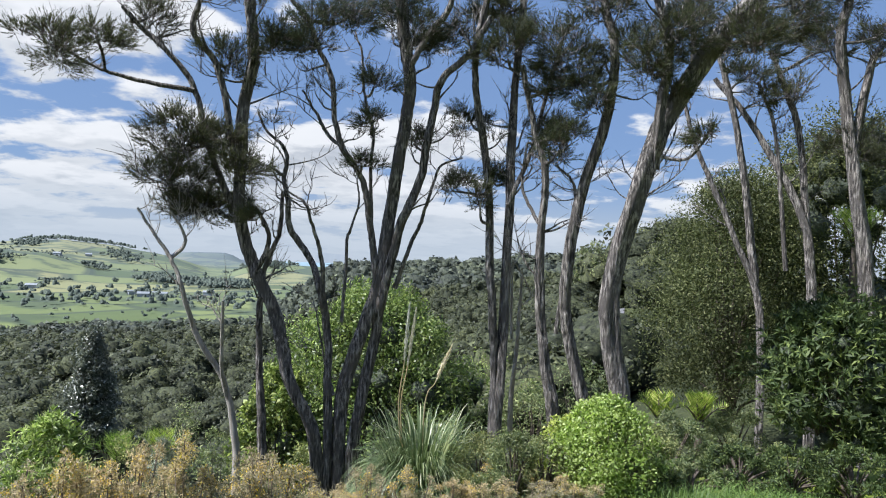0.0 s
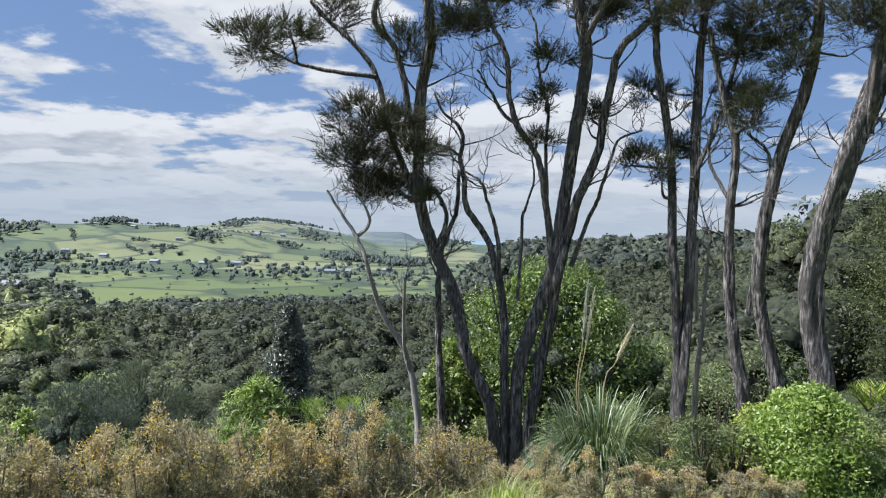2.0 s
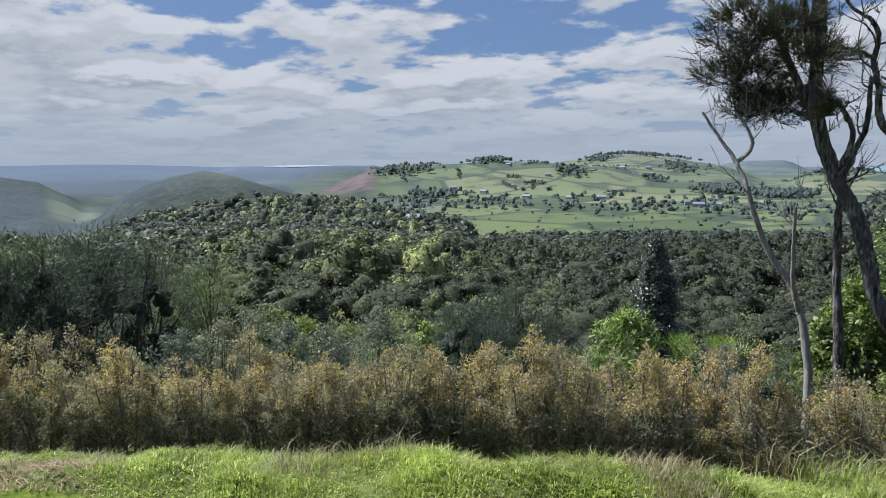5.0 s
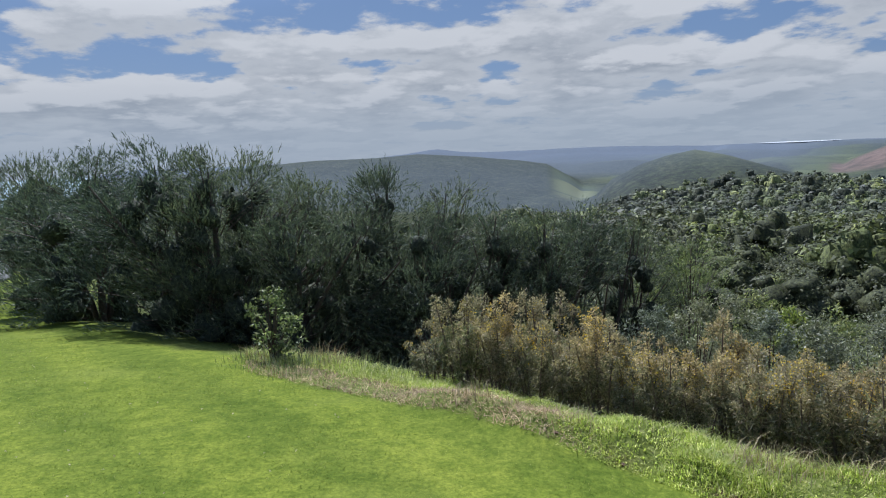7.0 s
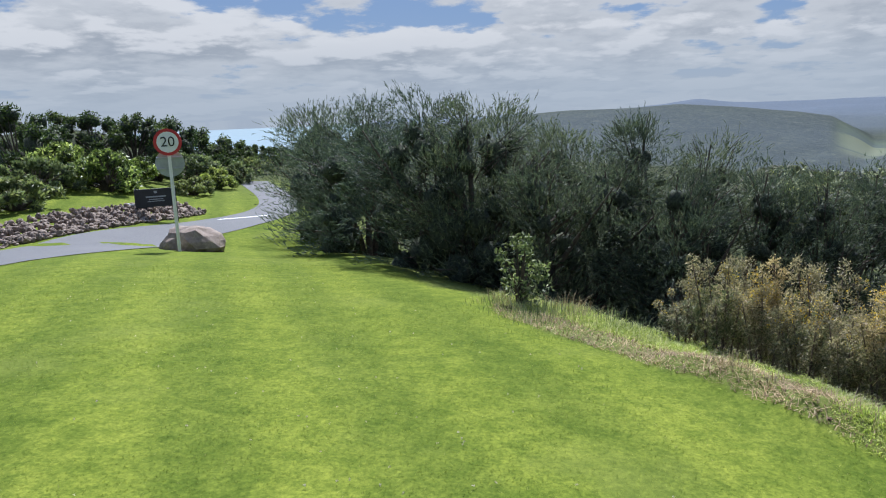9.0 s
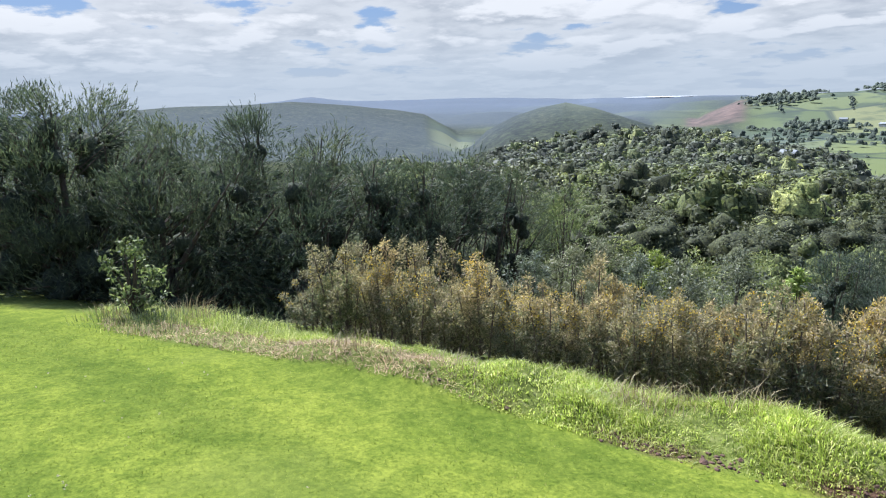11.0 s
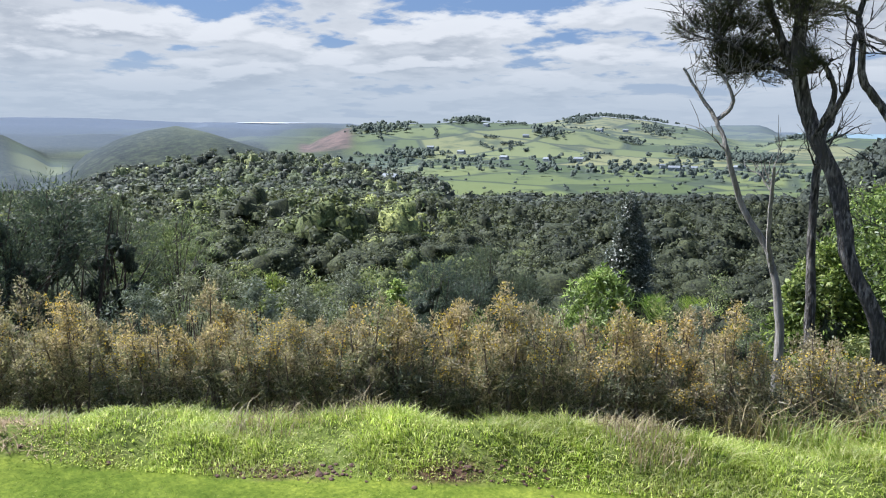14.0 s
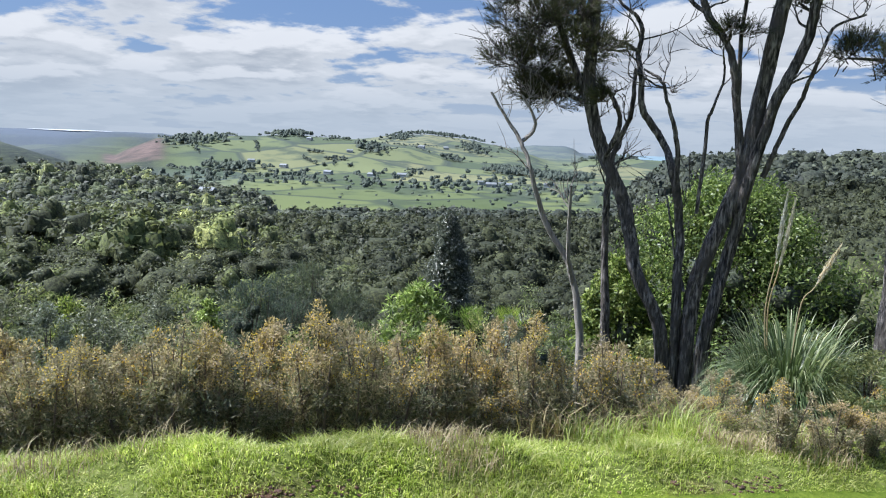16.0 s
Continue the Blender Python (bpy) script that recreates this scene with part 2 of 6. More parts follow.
MAT["thatch"] = leaf_mat("brown_thatch", [(0.0, (0.13, 0.088, 0.05)), (0.6, (0.28, 0.20, 0.125)), (1.0, (0.48, 0.38, 0.25))], 0.15, 0.8, 0.3, 3.0)
MAT["straw"] = leaf_mat("dry_grass", [(0.0, (0.20, 0.14, 0.07)), (1.0, (0.52, 0.42, 0.25))], 0.25, 0.7, 0.2)
MAT["palm"] = leaf_mat("palm_fronds", [(0.0, (0.10, 0.16, 0.025)), (0.6, (0.26, 0.35, 0.06)), (1.0, (0.55, 0.55, 0.22))], 0.4, 0.35, 0.2)


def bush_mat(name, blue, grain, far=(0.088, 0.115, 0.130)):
    """Canopy leaves: the colour of each tree (its tint), varied leaf by leaf; blue mixes in distance haze."""
    def hazed(c):
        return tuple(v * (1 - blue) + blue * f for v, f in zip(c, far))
    m, N, K = new_mat(name)
    at = N("ShaderNodeAttribute")
    at.attribute_name = "tint"
    col = ramp_node(N, K, at.outputs["Fac"], [(0.0, hazed((0.034, 0.040, 0.022))), (0.35, hazed((0.062, 0.070, 0.034))), (0.6, hazed((0.095, 0.105, 0.046))), (0.82, hazed((0.135, 0.16, 0.052))),
                                              (0.93, hazed((0.20, 0.23, 0.075))), (1.0, hazed((0.34, 0.36, 0.13)))])
    geo = N("ShaderNodeNewGeometry")
    own = ramp_node(N, K, geo.outputs["Random Per Island"], [(0.0, (0.55, 0.57, 0.58)), (0.6, (1.0, 1.0, 0.98)), (1.0, (2.1, 2.05, 1.8))])
    col = mix_rgb(N, K, 1.0, col, own, "MULTIPLY")
    p = N("ShaderNodeBsdfPrincipled")
    K(col, p.inputs["Base Color"])
    p.inputs["Roughness"].default_value = 0.6
    p.inputs["Specular IOR Level"].default_value = 0.3
    t = N("ShaderNodeBsdfTranslucent")
    K(col, t.inputs[0])
    mx = N("ShaderNodeMixShader")
    mx.inputs[0].default_value = 0.25
    K(p.outputs[0], mx.inputs[1])
    K(t.outputs[0], mx.inputs[2])
    K(mx.outputs[0], N("ShaderNodeOutputMaterial").inputs[0])
    MAT[name] = m
    m, N, K = new_mat(name + "_core")
    at = N("ShaderNodeAttribute")
    at.attribute_name = "tint"
    col = ramp_node(N, K, at.outputs["Fac"], [(0.0, hazed((0.034, 0.040, 0.022))), (0.35, hazed((0.062, 0.070, 0.034))), (0.6, hazed((0.095, 0.105, 0.046))), (0.82, hazed((0.135, 0.16, 0.052))),
                                              (0.93, hazed((0.20, 0.23, 0.075))), (1.0, hazed((0.34, 0.36, 0.13)))])
    leaf_gap_noise = tex_noise(N, K, grain, 6.0, 0.75)
    # shade of the gaps between leaves, put into the colour where the bump sinks
    col = mix_rgb(N, K, 1.0, col, ramp_node(N, K, leaf_gap_noise, [(0.38, (0.22, 0.24, 0.25)), (0.5, (0.72, 0.73, 0.72)), (0.64, (1.4, 1.36, 1.2))]), "MULTIPLY")
    p = N("ShaderNodeBsdfPrincipled")
    K(col, p.inputs["Base Color"])
    p.inputs["Roughness"].default_value = 0.8
    p.inputs["Specular IOR Level"].default_value = 0.2
    bp = N("ShaderNodeBump")
    bp.inputs["Strength"].default_value, bp.inputs["Distance"].default_value = 0.5, 0.9 / grain
    K(leaf_gap_noise, bp.inputs["Height"])
    K(bp.outputs[0], p.inputs["Normal"])
    K(p.outputs[0], N("ShaderNodeOutputMaterial").inputs[0])
    MAT[name + "_core"] = m


# the far and hazy sets carry distance haze in their leaf colours
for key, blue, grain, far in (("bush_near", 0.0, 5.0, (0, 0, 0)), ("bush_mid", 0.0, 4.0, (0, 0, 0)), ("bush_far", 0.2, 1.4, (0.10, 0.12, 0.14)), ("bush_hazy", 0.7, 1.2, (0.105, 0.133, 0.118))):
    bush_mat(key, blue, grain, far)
MAT["asphalt"] = solid_mat("asphalt", [(0.3, (0.06, 0.06, 0.065)), (0.7, (0.12, 0.12, 0.125))], scale=30, bump=0.3, dist=0.01, rough=0.85, spots=(0.6, (0.10, 0.10, 0.105)))
MAT["white_paint"] = solid_mat("white_paint", [(0.3, (0.70, 0.71, 0.72)), (0.7, (0.82, 0.82, 0.82))], scale=6, bump=0.05, rough=0.5)
MAT["red_paint"] = solid_mat("red_paint", [(0.3, (0.42, 0.02, 0.03)), (0.7, (0.50, 0.03, 0.04))], scale=6, bump=0.0, rough=0.4)
MAT["black_paint"] = solid_mat("black_paint", [(0.3, (0.010, 0.011, 0.016)), (0.7, (0.022, 0.024, 0.032))], scale=6, bump=0.05, rough=0.5)
MAT["grey_metal"] = solid_mat("grey_metal", [(0.3, (0.30, 0.33, 0.36)), (0.7, (0.40, 0.43, 0.46))], scale=8, bump=0.05, rough=0.45, metal=0.4)
MAT["stone"] = solid_mat("stone", [(0.25, (0.09, 0.065, 0.05)), (0.5, (0.22, 0.165, 0.13)), (0.75, (0.38, 0.31, 0.25))], scale=4, bump=0.8, dist=0.05, rough=0.85)
MAT["clod"] = solid_mat("soil", [(0.3, (0.045, 0.024, 0.017)), (0.7, (0.15, 0.08, 0.058))], scale=9, bump=0.8, dist=0.03, rough=0.95)
MAT["roof"] = solid_mat("far_roof", [(0.3, (0.15, 0.165, 0.18)), (0.7, (0.21, 0.225, 0.24))], scale=0.3, bump=0.0, rough=0.6)
MAT["white_wall"] = solid_mat("far_wall", [(0.3, (0.24, 0.26, 0.28)), (0.7, (0.30, 0.32, 0.34))], scale=0.3, bump=0.0, rough=0.8)
MAT["estuary"] = solid_mat("tidal_water", [(0.3, (0.34, 0.37, 0.40)), (0.7, (0.42, 0.45, 0.48))], scale=0.004, bump=0.0, rough=0.9)
MAT["water"] = solid_mat("sea_water", [(0.3, (0.135, 0.20, 0.235)), (0.7, (0.155, 0.225, 0.26))], scale=0.004, bump=0.0, rough=0.9)

# ---------------------------------------------------------------- mesh helpers
rng = np.random.default_rng(7)


def mesh_of(name, verts, faces, smooth=False):
    """A mesh from arrays: verts (n, 3), faces (m, 3 or 4)."""
    me = bpy.data.meshes.new(name)
    verts, faces = np.asarray(verts, np.float32), np.asarray(faces, np.int32)
    k = faces.shape[1]
    me.vertices.add(len(verts))
    me.vertices.foreach_set("co", verts.ravel())
    me.loops.add(faces.size)
    me.loops.foreach_set("vertex_index", faces.ravel())
    me.polygons.add(len(faces))
    me.polygons.foreach_set("loop_start", np.arange(0, faces.size, k, dtype=np.int32))
    me.polygons.foreach_set("loop_total", np.full(len(faces), k, np.int32))
    if smooth:
        me.polygons.foreach_set("use_smooth", np.ones(len(faces), bool))
    me.update(calc_edges=True)
    return me


def put(name, me, material, parent=None, label=""):
    if not me.materials:
        me.materials.append(material)
    ob = new(name, me)
    if parent is not None:
        ob.parent = parent
    if label:
        tagged(ob, label)
    return ob


def part(name, bm, material, parent, label=""):
    me = bpy.data.meshes.new(name)
    bm.to_mesh(me)
    bm.free()
    return put(name, me, material, parent, label)


def empty(name, m, label, category, group="", kind=""):
    ob = new(name)
    ob.matrix_world = m
    return tagged(ob, label, category, group, kind)


def unit(v):
    return v / np.maximum(np.linalg.norm(v, axis=-1, keepdims=True), 1e-9)


def rand_dirs(n, up=0.0):
    v = rng.normal(size=(n, 3))
    v[:, 2] += up
    return unit(v)


def leaves(c, along, facing, length, width, bend=0.0):
    """Pointed leaves, a folded quad each: base c, direction along, face normal facing."""
    along = unit(along)
    side = unit(np.cross(along, facing))
    nor = np.cross(side, along)
    ln, wd = np.reshape(length, (-1, 1)), np.reshape(width, (-1, 1))
    mid = c + along * ln * 0.45
    tip = c + along * ln - nor * ln * bend
    v = np.stack([c, mid - side * wd * 0.5 + nor * wd * 0.12, tip, mid + side * wd * 0.5 + nor * wd * 0.12], 1).reshape(-1, 3)
    return v, np.arange(len(v)).reshape(-1, 4)


def spikes(c, along, length, width):
    """Thin pointed triangles."""
    along = unit(along)
    side = unit(np.cross(along, rng.normal(size=along.shape)))
    ln, wd = np.reshape(length, (-1, 1)), np.reshape(width, (-1, 1))
    v = np.stack([c - side * wd * 0.5, c + side * wd * 0.5, c + along * ln], 1).reshape(-1, 3)
    return v, np.arange(len(v)).reshape(-1, 3)


def blades(c, lean, height, width):
    """Grass blades that bend over: two quads each, as three-sided strips."""
    n = len(c)
    h, w = np.reshape(height, (-1, 1)), np.reshape(width, (-1, 1))
    side = np.stack([-lean[:, 1], lean[:, 0], np.zeros(n)], 1)
    side = unit(side + 1e-6)
    up = np.array([0, 0, 1.0])
    m = c + up * h * 0.6 + lean * h * 0.25
    t = c + up * h * 0.85 + lean * h * 0.85
    v = np.stack([c - side * w * 0.5, c + side * w * 0.5, m + side * w * 0.4, m - side * w * 0.4, t], 1).reshape(-1, 3)
    i = np.arange(n)[:, None] * 5
    f = np.concatenate([i + [0, 1, 2], i + [0, 2, 3], i + [3, 2, 4]], 0)
    return v, f


def join(*vf):
    vs, fs, o = [], [], 0
    for v, f in vf:
        vs.append(v)
        fs.append(f + o)
        o += len(v)
    return np.concatenate(vs), np.concatenate(fs)


def smooth_path(pts, per=5):
    """A smooth line through points (x, y, z, radius)."""
    p = np.asarray(pts, float)
    q = np.concatenate([[2 * p[0] - p[1]], p, [2 * p[-1] - p[-2]]])
    out = []
    for i in range(1, len(q) - 2):
        for t in np.arange(per) / per:
            a, b, c, d = q[i - 1], q[i], q[i + 1], q[i + 2]
            out.append(0.5 * (2 * b + (c - a) * t + (2 * a - 5 * b + 4 * c - d) * t * t + (3 * b - a - 3 * c + d) * t ** 3))
    out.append(q[-2])
    return np.array(out)


def tube(path, sides=8, gnarl=0.12):
    """A tapering limb along rows of (x, y, z, radius), as quads."""
    p, r = path[:, :3], np.maximum(path[:, 3], 0.002)
    d = unit(np.gradient(p, axis=0))
    ref = np.tile([[0.31, 0.95, 0.02]], (len(p), 1))
    a = unit(np.cross(d, ref))
    b = np.cross(d, a)
    th = np.arange(sides) / sides * 2 * np.pi
    ph = rng.uniform(0, 6.28)
    flute = np.cumsum(rng.normal(size=(len(p), sides)) * 0.35, 0) * 0.35 + rng.normal(size=(1, sides)) * 1.1
    k = 1 + gnarl * 0.6 * np.sin(th[None] * 3 + ph + np.arange(len(p))[:, None] * 0.35) + gnarl * np.clip(flute, -2, 2)
    v = p[:, None] + (a[:, None] * np.cos(th)[None, :, None] + b[:, None] * np.sin(th)[None, :, None]) * (r[:, None] * k)[..., None]
    n = len(p)
    i = np.arange(n - 1)[:, None] * sides
    j = np.arange(sides)[None]
    jn = (j + 1) % sides
    f = np.stack([i + j, i + jn, i + sides + jn, i + sides + j], -1).reshape(-1, 4)
    return v.reshape(-1, 3), f


# ---------------------------------------------------------------- lie of the land
EDGE = [(30, 29), (5.5, 9.0), (-0.56, 4.4), (-5.0, 0.85), (-6.6, -0.75), (-7.7, -2.5), (-10.7, -4.3), (-17.0, -7.8), (-24.0, -11.0), (-60.0, -26.0)]


def az_of(x, y):
    return np.degrees(np.arctan2(-x, y))


def past_edge(x, y):
    """Metres beyond the lawn's edge (inside the lawn: minus)."""
    x, y = np.asarray(x, float), np.asarray(y, float)
    best, sign = np.full(x.shape, 1e9), np.ones(x.shape)
    for (ax, ay), (bx, by) in zip(EDGE[:-1], EDGE[1:]):
        dx, dy = bx - ax, by - ay
        t = np.clip(((x - ax) * dx + (y - ay) * dy) / (dx * dx + dy * dy), 0, 1)
        ex, ey = x - ax - t * dx, y - ay - t * dy
        d = np.hypot(ex, ey)
        s = dx * ey - dy * ex
        near = d < best
        best, sign = np.where(near, d, best), np.where(near, np.where(s < 0, 1.0, -1.0), sign)
    return best * sign


def wave(x, y, scale, seed=0.0):
    """Cheap smooth noise, about -1 to 1."""
    x, y = x / scale, y / scale
    return (np.sin(x * 1.3 + 1.7 * np.sin(y * 0.9 + seed) + seed) + np.sin(y * 1.7 + 1.3 * np.sin(x * 1.1 + 2 * seed) + 2.1)
            + np.sin((x + y) * 0.8 + seed * 1.7)) / 3


# low rises: bearing, distance, height, width in degrees, depth
HILLS = [(-22.0, 70, 7, 9.0, 30), (131.0, 60, 2.5, 8.0, 28), (56.0, 1500, 14, 5.0, 200), (68.0, 1700, 16, 4.0, 220), (78.0, 1900, 22, 5.0, 260), (52.0, 2300, 22, 6.0, 300), (62.0, 2500, 24, 5.0, 300),
         (72.0, 2800, 28, 6.0, 300), (36.0, 1300, 10, 5.0, 200), (25.0, 1250, 9, 4.0, 160), (30.5, 1450, 10, 3.0, 160)]
# ridges: distance at bearings 42 and 62, depth, steepness, and the crest as (bearing, elevation)
RIDGES = [((4300, 4300), 420, 2, [(45, -0.25), (52, -0.5), (59.4, -0.33), (67.7, -0.02), (72, 0.0), (76.6, -0.05), (79.8, 0.0), (82.6, 0.38), (84.9, 0.1), (88, -0.2), (104, -0.4)]),
          ((3500, 3500), 900, 8, [(49, -0.28), (60, -0.28)]),
          ((1500, 1500), 160, 2, [(-6, -1.2), (2, -1.1), (8, -1.0), (12, -0.85), (15.5, -1.0), (17, -1.7), (20, -2.2)]),
          ((3300, 3300), 300, 2, [(15.6, -0.95), (16.3, -0.5), (17.1, -0.08), (20, -0.08), (23, -0.6)]),
          ((1900, 1900), 430, 2, [(17, -2.2), (20, -0.9), (22, -0.35), (23.7, -0.15), (25, 0.13), (26.8, 0.33), (28.6, 0.5), (31.7, 0.25), (34, -0.1), (37, -0.5)]),
          ((1350, 1350), 230, 2, [(26, -1.7), (30, -0.6), (34, -0.18), (37.6, -0.1), (39, 0.1), (40, 0.0), (42, -0.2), (45, -0.27), (49.4, -0.6), (51.6, -1.5), (53, -2.4), (54.5, -3.0)]),
          ((900, 900), 260, 2, [(69.8, -3.8), (71.8, -2.3), (73.5, -1.25), (75.7, -0.85), (79.4, -0.4), (84, 0.03), (92, -0.2), (96, -0.4), (104, -0.9)]),
          ((300, 520), 115, 2, [(42, -5.9), (45.5, -5.1), (50, -3.9), (54, -2.95), (57, -2.0), (60, -1.0), (62.2, -0.5), (64.3, -0.9), (66.3, -1.55), (68.5, -2.7), (69.7, -4.0), (71, -4.9)]),
          ((270, 270), 75, 2, [(-24, 1.2), (-16, 0.7), (-12, 0.3), (-10, 0.0), (-7.7, -0.4), (-3.5, -0.85), (3, -1.05), (7.5, -1.25), (9.5, -2.2), (11, -3.7), (12.5, -4.7)])]


def make_mounds():
    out = []
    for k in range(60):
        t = (k + rng.uniform(0, 1)) / 60
        ax, ay, bx, by = 0.9, 5.6, -5.2, 0.6
        s = rng.uniform(0.2, 0.85)
        out.append((ax + (bx - ax) * t - 0.63 * s, ay + (by - ay) * t + 0.78 * s, rng.uniform(0.14, 0.34), rng.uniform(0.02, 0.085)))
    return np.array(out)


MOUNDS = make_mounds()


def land(x, y):
    x, y = np.asarray(x, float), np.asarray(y, float)
    r, az = np.hypot(x, y), az_of(x, y)
    k = np.minimum(1, 16 / np.maximum(r, 1e-6))
    lawn = (0.03 * x - 0.07 * y) * k - 0.0054 * (r * k) ** 2
    s = past_edge(x, y)
    deep = np.interp(az, [-60, -20, -8, 6, 75, 95, 112, 125, 150], [0.15, 0.2, 0.5, 1, 1, 0.75, 0.35, 0.25, 0.1])
    drop = np.interp(s, [0, 0.25, 1.0, 2.2, 4, 7, 12, 20, 45, 95, 200, 300, 400, 600, 1000], [0, -0.06, 0.1, 0.4, 1.0, 2.2, 4.6, 8.2, 10, 13.5, 23, 33, 42, 45, 46])
    z = lawn - deep * drop
    flat = np.clip((az - 60) / 12, 0, 1)
    hummock = np.exp(-((s - 0.55) / 0.45) ** 2) * (1 - flat)
    z = z - deep * flat * np.interp(s, [0, 0.25, 0.7], [0, 0.06, 0])
    z = z + hummock * (0.04 * wave(x, y, 0.28, 1.0) + 0.04 * wave(x, y, 0.6, 4.0)) + np.clip(s / 30, 0, 1) * (1.2 * wave(x, y, 14, 2.0) + np.clip(r / 400, 0, 1) * 2.5 * wave(x, y, 70, 3.0))
    for mx, my, mr, mh in MOUNDS:
        q = ((x - mx) ** 2 + (y - my) ** 2) / (mr * mr)
        z = z + np.where(q < 9, mh * np.exp(-q), 0)
    for a, d, h, wa, wd in HILLS:
        z = z + h * np.exp(-((az - a) / wa) ** 2 - ((r - d) / wd) ** 2)
    far = np.clip((r - 700) / 1500, 0, 1)
    z = z + far * (5 * wave(x, y, 260, 5.0) + 3 * wave(x, y, 90, 6.0))
    for dist, depth, power, line in RIDGES:
        la, le = zip(*line)
        d = np.interp(az, (42, 62), dist)
        crest = EYE + d * np.tan(np.radians(np.interp(az, la, le))) + np.clip(d / 500, 0, 1) * 1.5 * wave(x, y, 40, 1.0)
        w = np.exp(-np.abs((r - d) / depth) ** power) * np.clip((az - la[0]) / 1.0 + 1, 0, 1) * np.clip((la[-1] - az) / 1.0 + 1, 0, 1)
        z = z + np.where(crest > z, (crest - z) * w, 0)
    coast = np.clip((r - 60) / 190, 0, 1) * np.clip((az - 106) / 6, 0, 1) * 62 + np.clip((r - 1600) / 500, 0, 1) * np.clip((15 - az) / 4, 0, 1) * 70
    z = np.where((az > -40) & (az < 104), np.maximum(z, -46.5), z)
    return z - np.where(az > -100, coast, 0)


def ground_at(x, y):
    return float(land(np.array([x]), np.array([y]))[0])


def build_ground():
    az = np.concatenate([np.arange(-48, 40, 0.6), np.arange(40, 74, 0.3), np.arange(74, 140, 0.6), np.arange(140, 312, 4.0)])
    rr = np.concatenate([[0.0], np.geomspace(0.4, 2.9, 22), np.arange(3.0, 7.6, 0.07), np.geomspace(7.7, 330, 70), np.arange(338, 640, 9.0), np.geomspace(650, 4950, 60)])
    A, R_ = np.meshgrid(np.radians(az), rr)
    x, y = -np.sin(A) * R_, np.cos(A) * R_
    z = land(x, y)
    n = len(az)
    i = np.arange(len(rr) - 1)[:, None] * n
    j = np.arange(n)[None]
    jn = (j + 1) % n
    f = np.stack([i + j, i + n + j, i + n + jn, i + jn], -1).reshape(-1, 4)[:, ::-1]
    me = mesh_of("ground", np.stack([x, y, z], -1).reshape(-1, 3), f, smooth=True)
    s, azd = past_edge(x, y), az_of(x, y)
    lawn = np.clip(1 - (s + 0.03 + 0.05 * wave(x, y, 0.22, 3.0) - 0.9 * np.clip((azd - 94) / 3, 0, 1)) / 0.08, 0, 1) * np.clip((34 - R_) / 8, 0, 1)
    farm = np.clip((R_ - 425) / 20, 0, 1) * np.clip((50 - azd) / 3, 0, 1) * np.clip((azd - 8) / 2, 0, 1)
    farm = np.maximum(farm, np.exp(-((azd - 71.4) / 1.6) ** 4 - ((R_ - 760) / 130) ** 4))
    farm = np.maximum(farm, 0.35 * np.clip((R_ - 900) / 200, 0, 1) * np.clip((azd - 50) / 2, 0, 1) * np.clip((71 - azd) / 3, 0, 1) * (wave(x, y, 110, 2.0) > 0.15))
    farm = np.maximum(farm, 0.28 * np.exp(-((azd - 60.5) / 3.0) ** 2 - ((R_ - 510) / 40) ** 2))
    # distance haze is put into the ground's colour: blue grows with distance
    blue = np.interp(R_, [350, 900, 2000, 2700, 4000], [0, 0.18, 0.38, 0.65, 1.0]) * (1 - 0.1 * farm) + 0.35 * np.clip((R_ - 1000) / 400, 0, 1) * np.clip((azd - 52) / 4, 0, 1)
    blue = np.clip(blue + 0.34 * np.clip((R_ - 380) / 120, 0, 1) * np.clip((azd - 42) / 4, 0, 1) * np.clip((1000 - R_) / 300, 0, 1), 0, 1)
    cliff = np.clip((azd - 48.6) / 0.7, 0, 1) * np.clip((53.3 - azd) / 0.5, 0, 1) * np.clip((R_ - 1060) / 40, 0, 1) * np.clip((1345 - R_) / 30, 0, 1)
    bush = np.maximum(np.clip((s - 2.2) / 0.8, 0, 1), np.clip((R_ - 30) / 8, 0, 1)) * (1 - farm)
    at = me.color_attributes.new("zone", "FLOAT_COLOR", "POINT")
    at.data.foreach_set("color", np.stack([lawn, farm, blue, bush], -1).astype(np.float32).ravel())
    me.attributes.new("cliff", "FLOAT", "POINT").data.foreach_set("value", cliff.astype(np.float32).ravel())
    bare = np.clip((s + 0.05) / 0.03, 0, 1) * np.clip((0.13 - s) / 0.04, 0, 1) * np.clip(wave(x, y, 0.3, 5.0) * 3.0 - 0.1, 0, 1) * np.clip((azd - 4) / 4, 0, 1) * np.clip((70 - azd) / 4, 0, 1)
    me.attributes.new("earth", "FLOAT", "POINT").data.foreach_set("value", bare.astype(np.float32).ravel())
    m, N, K = new_mat("ground")
    zone = N("ShaderNodeAttribute")
    zone.attribute_name = "zone"
    sep = N("ShaderNodeSeparateColor")
    K(zone.outputs["Color"], sep.inputs[0])
    fine, mid, big = tex_noise(N, K, 14, 6), tex_noise(N, K, 1.1, 5), tex_noise(N, K, 0.05, 5)
    soil = ramp_node(N, K, fine, [(0.3, (0.06, 0.075, 0.018)), (0.55, (0.12, 0.145, 0.035)), (0.8, (0.24, 0.24, 0.10))])
    grass = ramp_node(N, K, mid, [(0.3, (0.092, 0.128, 0.018)), (0.7, (0.134, 0.168, 0.026))])
    # blades too short to tell apart, the mower's stripes, thin yellow spots
    blade = tex_noise(N, K, 34, 8, 0.8)
